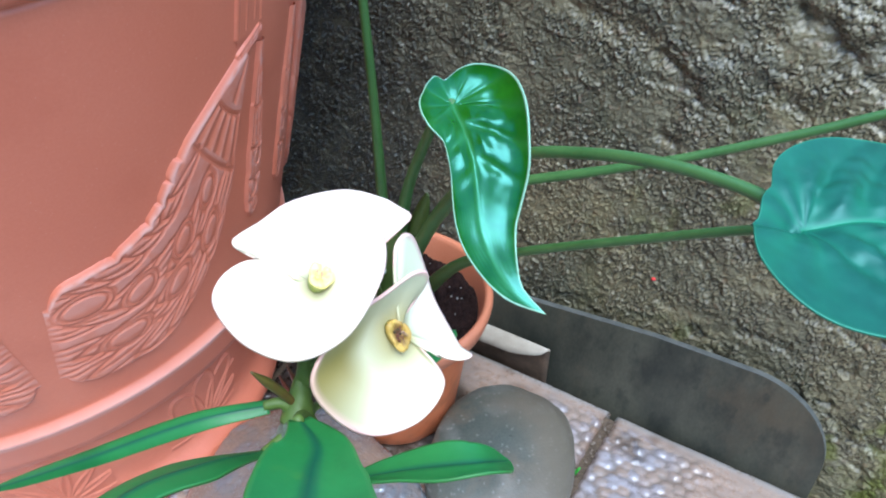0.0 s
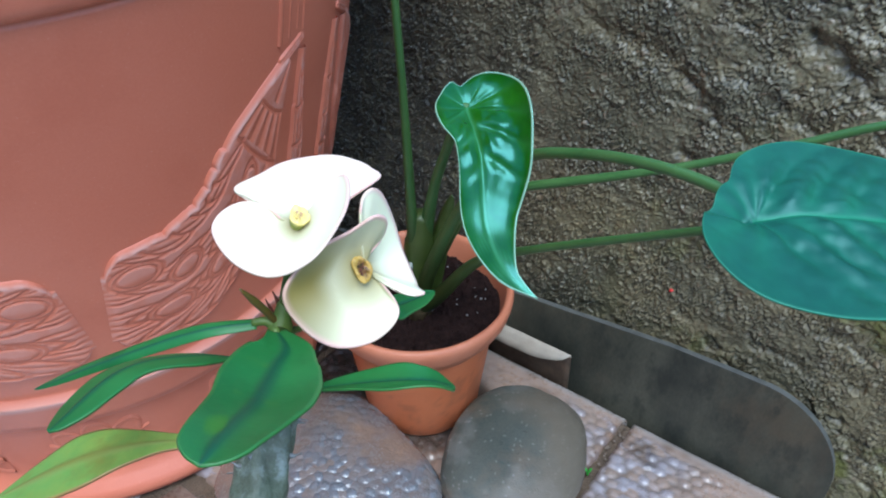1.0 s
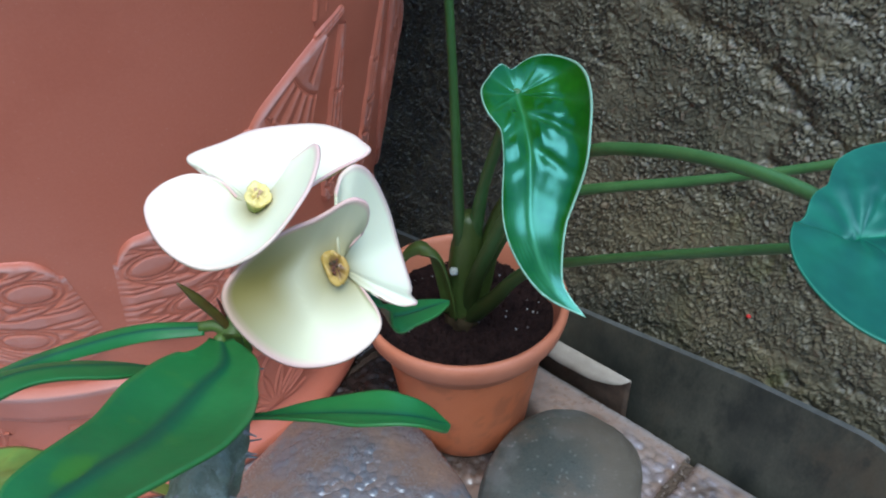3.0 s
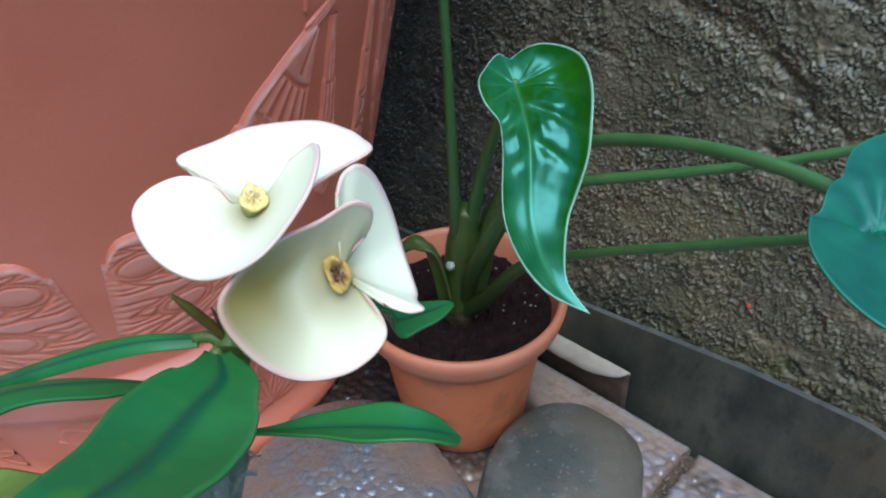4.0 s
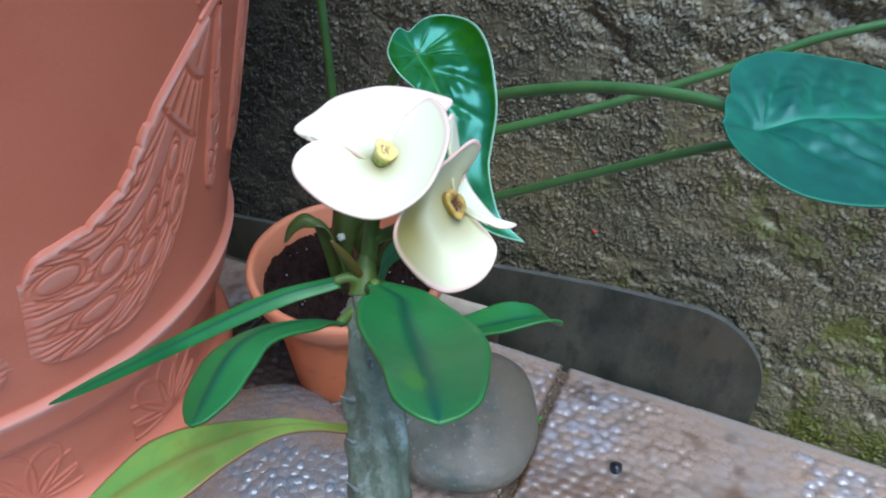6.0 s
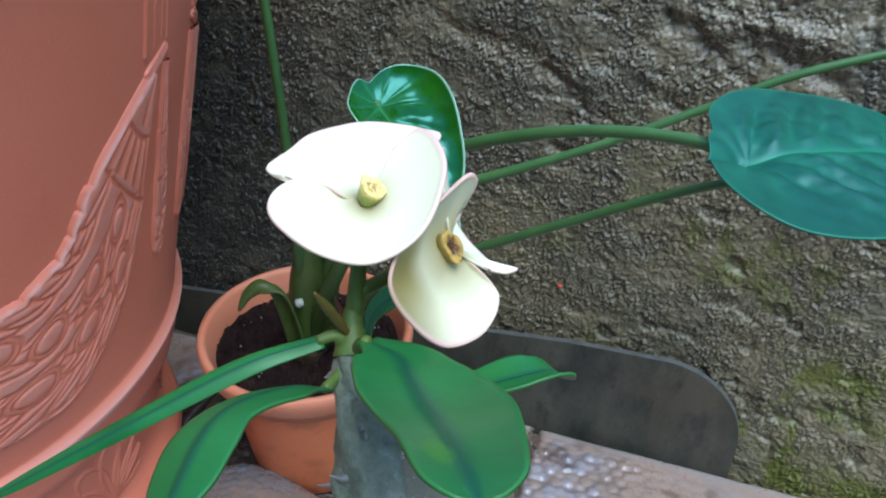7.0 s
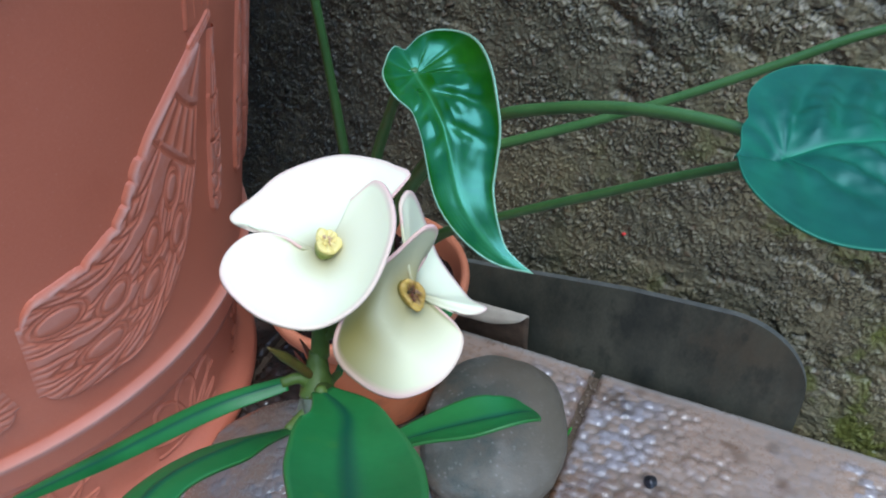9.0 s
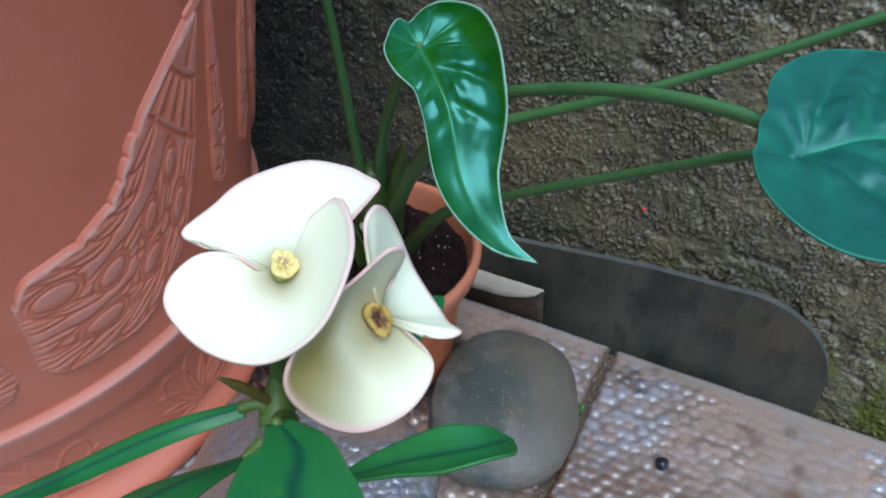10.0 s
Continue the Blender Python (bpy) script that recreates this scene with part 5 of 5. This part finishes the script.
def cyathium(centre, ex, ey, size, parent, mat, old=False, stretch=1.0):
    """The small barrel in a flower's heart: lobed glands round its mouth, styles and anthers within."""
    ez = ex.cross(ey)
    k = 48
    bm = bmesh.new()
    rings, dark, green = [], [], []
    for r, h in ((0.45, -1.3), (0.72, -1.0), (0.86, -0.4), (0.88, 0.05), (0.98, 0.30), (1.0, 0.46), (0.90, 0.60), (0.74, 0.58), (0.58, 0.50), (0.42, 0.46), (0.16, 0.46)):
        ring = []
        for i in range(k):
            t = 2 * math.pi * i / k
            lobed = 0.10 * noise.noise((2.2 * math.cos(t), 2.2 * math.sin(t), 5.0 if old else 1.0)) + 0.04 * math.cos(5 * t + 0.8) + 0.07 * math.cos(2 * t + 1.1) + 0.05 * math.cos(3 * t)
            f = r * (1 + lobed * min(1.0, max(0.0, (h + 0.4) / 0.7)))
            v = centre + (ex * math.cos(t) + ey * math.sin(t) * stretch) * size * f + ez * size * (h + 0.10 * math.cos(5 * t + 2.0) * (h > 0.2))
            ring.append(bm.verts.new(v))
            speck = 0.5 + 0.5 * noise.noise(v * 1300)
            dark.append((1.2 if old else 0.30) * speck * float(smooth(0.80, 0.45, np.array(f))) * (h > 0.2) + (0.25 * speck if old else 0.0))
            green.append(min(1.0, float(smooth(0.25, -0.5, np.array(h))) + 0.5 * float(smooth(-0.1, -0.9, np.array(math.sin(t)))) * (h < 0.3)))
        rings.append(ring)
    for a, b in zip(rings, rings[1:]):
        for i in range(k):
            bm.faces.new((a[i], a[(i + 1) % k], b[(i + 1) % k], b[i]))
    bm.faces.new(rings[0][::-1])
    bm.faces.new(rings[-1])
    cup = S(part("cup", bm, mat, parent))
    for key, val in (("dark", dark), ("green", green)):
        at = cup.data.attributes.new(key, "FLOAT", "POINT")
        at.data.foreach_set("value", np.array(val, np.float32))
    # kidney-shaped glands of uneven size, pressed against one another
    for i in range(5):
        t = 2 * math.pi * i / 5 - 0.16 + 0.38 * math.sin(i * 2.7)
        big = 0.26 + 0.12 * math.sin(i * 2.2 + 1.5)
        ra, ta = ex * math.cos(t) + ey * math.sin(t) * stretch, ey * math.cos(t) * stretch - ex * math.sin(t)
        bm = bmesh.new()
        bmesh.ops.create_icosphere(bm, subdivisions=3, radius=size * big)
        for v in bm.verts:
            u, w, h = v.co * (1 + 0.22 * noise.noise(v.co * 900 + Vector((i, 0, 0))))
            v.co = centre + ra * (size * 0.82 + 0.72 * u - 0.7 * w * w / size) + ta * w * 1.45 + ez * (size * 0.50 + 0.42 * h + 0.15 * u)
        S(part("gland", bm, mat, cup))
    # anthers crowded in the mouth, and three short styles between them
    for i in range(9):
        t, far = 2.4 * i + 0.5, size * 0.17 * math.sqrt(i + 0.3)
        bm = bmesh.new()
        bmesh.ops.create_icosphere(bm, subdivisions=2, radius=size * (0.12 + 0.05 * math.sin(i * 2.3)))
        spot_ = centre + (ex * math.cos(t) + ey * math.sin(t) * stretch) * far + ez * size * (0.50 + 0.06 * math.sin(i * 1.7))
        for v in bm.verts:
            v.co = v.co * (1 + 0.3 * noise.noise(v.co * 2500 + Vector((i, 0, 0)))) + spot_
        S(part("anther", bm, (M_STIPULE if i % 3 else M_CORM) if old else (M_CYATH if i % 3 else M_STYLE), cup))
    for i in range(3):
        t = 2.1 * i + 0.7
        d = ex * math.cos(t) + ey * math.sin(t) * stretch
        foot = centre + d * size * 0.10 + ez * size * 0.45
        S(part("style", tube([foot, foot + d * size * 0.10 + ez * size * 0.16, foot + d * size * 0.28 + ez * size * 0.20], [size * 0.08, size * 0.06, size * 0.04], 8, 7), M_STIPULE if old else M_STYLE, cup))


def frame_of(normal, right):
    ez = Vector(normal).normalized()
    ex = Vector(right)
    ex = (ex - ez * ex.dot(ez)).normalized()
    return ex, ez.cross(ex)


# flower 1: a wide open pair
C1 = Vector((-0.0191, 0.0890, 0.2855))
ex, ey = frame_of((-0.05, -0.30, 0.95), (1, 0, 0.05))
f1 = new("flower")
f1.parent = spurge
f1["label"] = "open white flower with pink-edged bracts"
bract("bract", C1, [(-0.0035, 0.0006, 0.0012), (-0.0066, 0.0020, 0.0030), (-0.0108, 0.0015, 0.0040), (-0.0140, -0.0026, 0.0040), (-0.0139, -0.0078, 0.0032), (-0.0086, -0.0132, 0.0008),
                    (-0.0012, -0.0150, -0.0006), (0.0062, -0.0125, 0.0020), (0.0108, -0.0060, 0.0068), (0.0112, 0.0000, 0.0090), (0.0092, 0.0048, 0.0092), (0.0050, 0.0050, 0.0060)],
      0.0014, ex.cross(ey), f1)
bract("bract", C1, [(-0.0030, 0.0012, 0.0010), (-0.0085, 0.0045, 0.0030), (-0.0124, 0.0064, 0.0037), (-0.0142, 0.0072, 0.0039), (-0.0107, 0.0119, 0.0035), (-0.0071, 0.0170, 0.0034), (-0.0020, 0.0211, 0.0026), (0.0035, 0.0222, 0.0025),
                    (0.0094, 0.0196, 0.0027), (0.0124, 0.0166, 0.0031), (0.0146, 0.0139, 0.0034), (0.0134, 0.0118, 0.0030), (0.0105, 0.0072, 0.0030), (0.0070, 0.0020, 0.0022)], 0.0012, ex.cross(ey), f1, hem=(0.12, 0.09, 0.0021))
cyathium(C1 + ex * 0.0008 + ey * 0.0002 + ex.cross(ey) * 0.0021, (ex + ex.cross(ey) * -0.5).normalized(), ey, 0.0019, f1, M_CYATH, stretch=1.2)
S(part("stalk", tube([(-0.0222, 0.0830, 0.2690), (-0.0208, 0.0860, 0.2770), tuple(C1 - ex.cross(ey) * 0.0012)], [0.0016, 0.0012, 0.0015], 16, 14), M_SHOOT, f1))

# flower 2: rolled into a funnel
C2 = Vector((-0.0060, 0.0868, 0.2772))
ex, ey = frame_of((0.55, -0.60, 0.50), (0.6, 0.75, 0))
f2 = new("flower")
f2.parent = spurge
f2["label"] = "white flower rolled into a funnel, olive tint and shade painted inside"
bract("bract", C2, [(0.0030, 0.0000, -0.0030), (0.0072, -0.0038, -0.0078), (0.0035, -0.0100, -0.0098), (-0.0036, -0.0143, -0.0082), (-0.0092, -0.0158, -0.0018), (-0.0122, -0.0138, 0.0048),
                    (-0.0078, -0.0066, 0.0088), (-0.0018, -0.0008, 0.0098), (0.0018, 0.0012, 0.0116), (0.0036, 0.0023, 0.0115), (0.0046, 0.0036, 0.0092), (0.0031, 0.0048, 0.0042), (0.0009, 0.0028, 0.0020)], 0.0026, ex.cross(ey), f2, olive=0.0098, olive_shade=(0.42, 0.18))
bract("bract", C2, [(0.0024, 0.0008, -0.0020), (0.0057, -0.0004, -0.0048), (0.0092, -0.0002, -0.0066), (0.0118, 0.0009, -0.0068), (0.0100, 0.0040, -0.0080), (0.0088, 0.0085, -0.0098), (0.0052, 0.0152, -0.0070), (0.0034, 0.0166, 0.0000), (0.0020, 0.0145, 0.0075), (0.0008, 0.0112, 0.0118),
                    (-0.0006, 0.0078, 0.0122), (-0.0008, 0.0045, 0.0108)], 0.0006, Vector((0.80, -0.19, 0.57)), f2)
cyathium(C2 + Vector((-0.0003, -0.0010, 0.0006)) - ex.cross(ey) * 0.0005, ex, ey, 0.0018, f2, M_CYATH_OLD, True, 1.65)
S(part("stalk", tube([(-0.0212, 0.0840, 0.2725), (-0.0140, 0.0880, 0.2725), tuple(C2 - ex.cross(ey) * 0.0012)], [0.0012, 0.0012, 0.0015], 16, 10), M_SHOOT, f2))

# ---- small things ----
bm = bmesh.new()
bmesh.ops.create_icosphere(bm, subdivisions=2, radius=0.0013)
for v in bm.verts:
    v.co = Vector((v.co.x, v.co.y, v.co.z * 0.6))
bmesh.ops.translate(bm, verts=bm.verts, vec=plan(-0.0714, 0.3236, 0.0826))
tagged(part("red_speck", bm, M_RED), "tiny red speck stuck on the wall", "speck")


def chip(name, u, v, r, mat, label, seed, flat=0.7):
    bm = bmesh.new()
    bmesh.ops.create_icosphere(bm, subdivisions=3, radius=r)
    for w in bm.verts:
        k = 1 + 0.35 * noise.noise(w.co * (1.3 / r) + Vector((seed, 0, 0)))
        w.co = Vector((w.co.x * k, w.co.y * k, w.co.z * k * flat)) + plan(u, v, r * flat * 0.75)
    return tagged(part(name, bm, mat), label, "stone")


chip("black_chip", -0.0207, 0.2318, 0.0034, M_CHIP, "small black stone chip on the paving", 1.0)
sprout = thing("sprout", "tiny bright green sprout in the paving joint", "sprout")
sprout.location = plan(-0.0700, 0.2440, 0.0)
for k in range(3):
    a = 2.1 * k + 0.4
    ob = blade("leaf", [(0, 0, -0.003), (0.0008 * math.cos(a), 0.0008 * math.sin(a), 0.0015), (0.0026 * math.cos(a), 0.0026 * math.sin(a), 0.0032)], (-math.sin(a), math.cos(a), 0),
               MM(0.2, 0.7, 1.0, 0.8, 0.3), M_SPROUT, sprout, 0.2, 10, 5, 0.0002)
# loose grit in the joint
bm = bmesh.new()
rs = random.Random(77)
for i in range(70):
    u, v, z = JOINT + rs.gauss(0, 0.0022), EDGE - rs.uniform(0.0, 0.17), -0.0018
    r = rs.uniform(0.0004, 0.0012)
    got = bmesh.ops.create_icosphere(bm, subdivisions=1, radius=r)["verts"]
    c = plan(u, v, z + rs.uniform(-0.0003, 0.0006))
    for w in got:
        k = 1 + 0.5 * noise.noise(w.co * (1.5 / r) + Vector((i, 0, 0)))
        w.co = Vector((w.co.x * k, w.co.y * k, w.co.z * 0.7 * k)) + c
tagged(part("grit", bm, M_GRIT), "loose brown and grey grit in the paving joint", "grit", kind="stuff")
bm = bmesh.new()
ring = [(0.0, 0.0), (0.055, -0.004), (0.075, -0.06), (0.02, -0.09), (-0.04, -0.06)]
lo = [bm.verts.new((-0.2450 + x, 0.184 + y, -0.001)) for x, y in ring]
hi = [bm.verts.new((-0.2450 + x * 1.03, 0.184 + y * 1.03, 0.0130)) for x, y in ring]
bm.faces.new(hi)
bm.faces.new(lo[::-1])
for i in range(5):
    bm.faces.new((lo[i], lo[(i + 1) % 5], hi[(i + 1) % 5], hi[i]))
bmesh.ops.bevel(bm, geom=bm.edges[:], offset=0.0015, segments=3, affect="EDGES")
tagged(part("white_plate", bm, M_WHITE), "flat piece of white plastic lying beside the planter", "plastic")
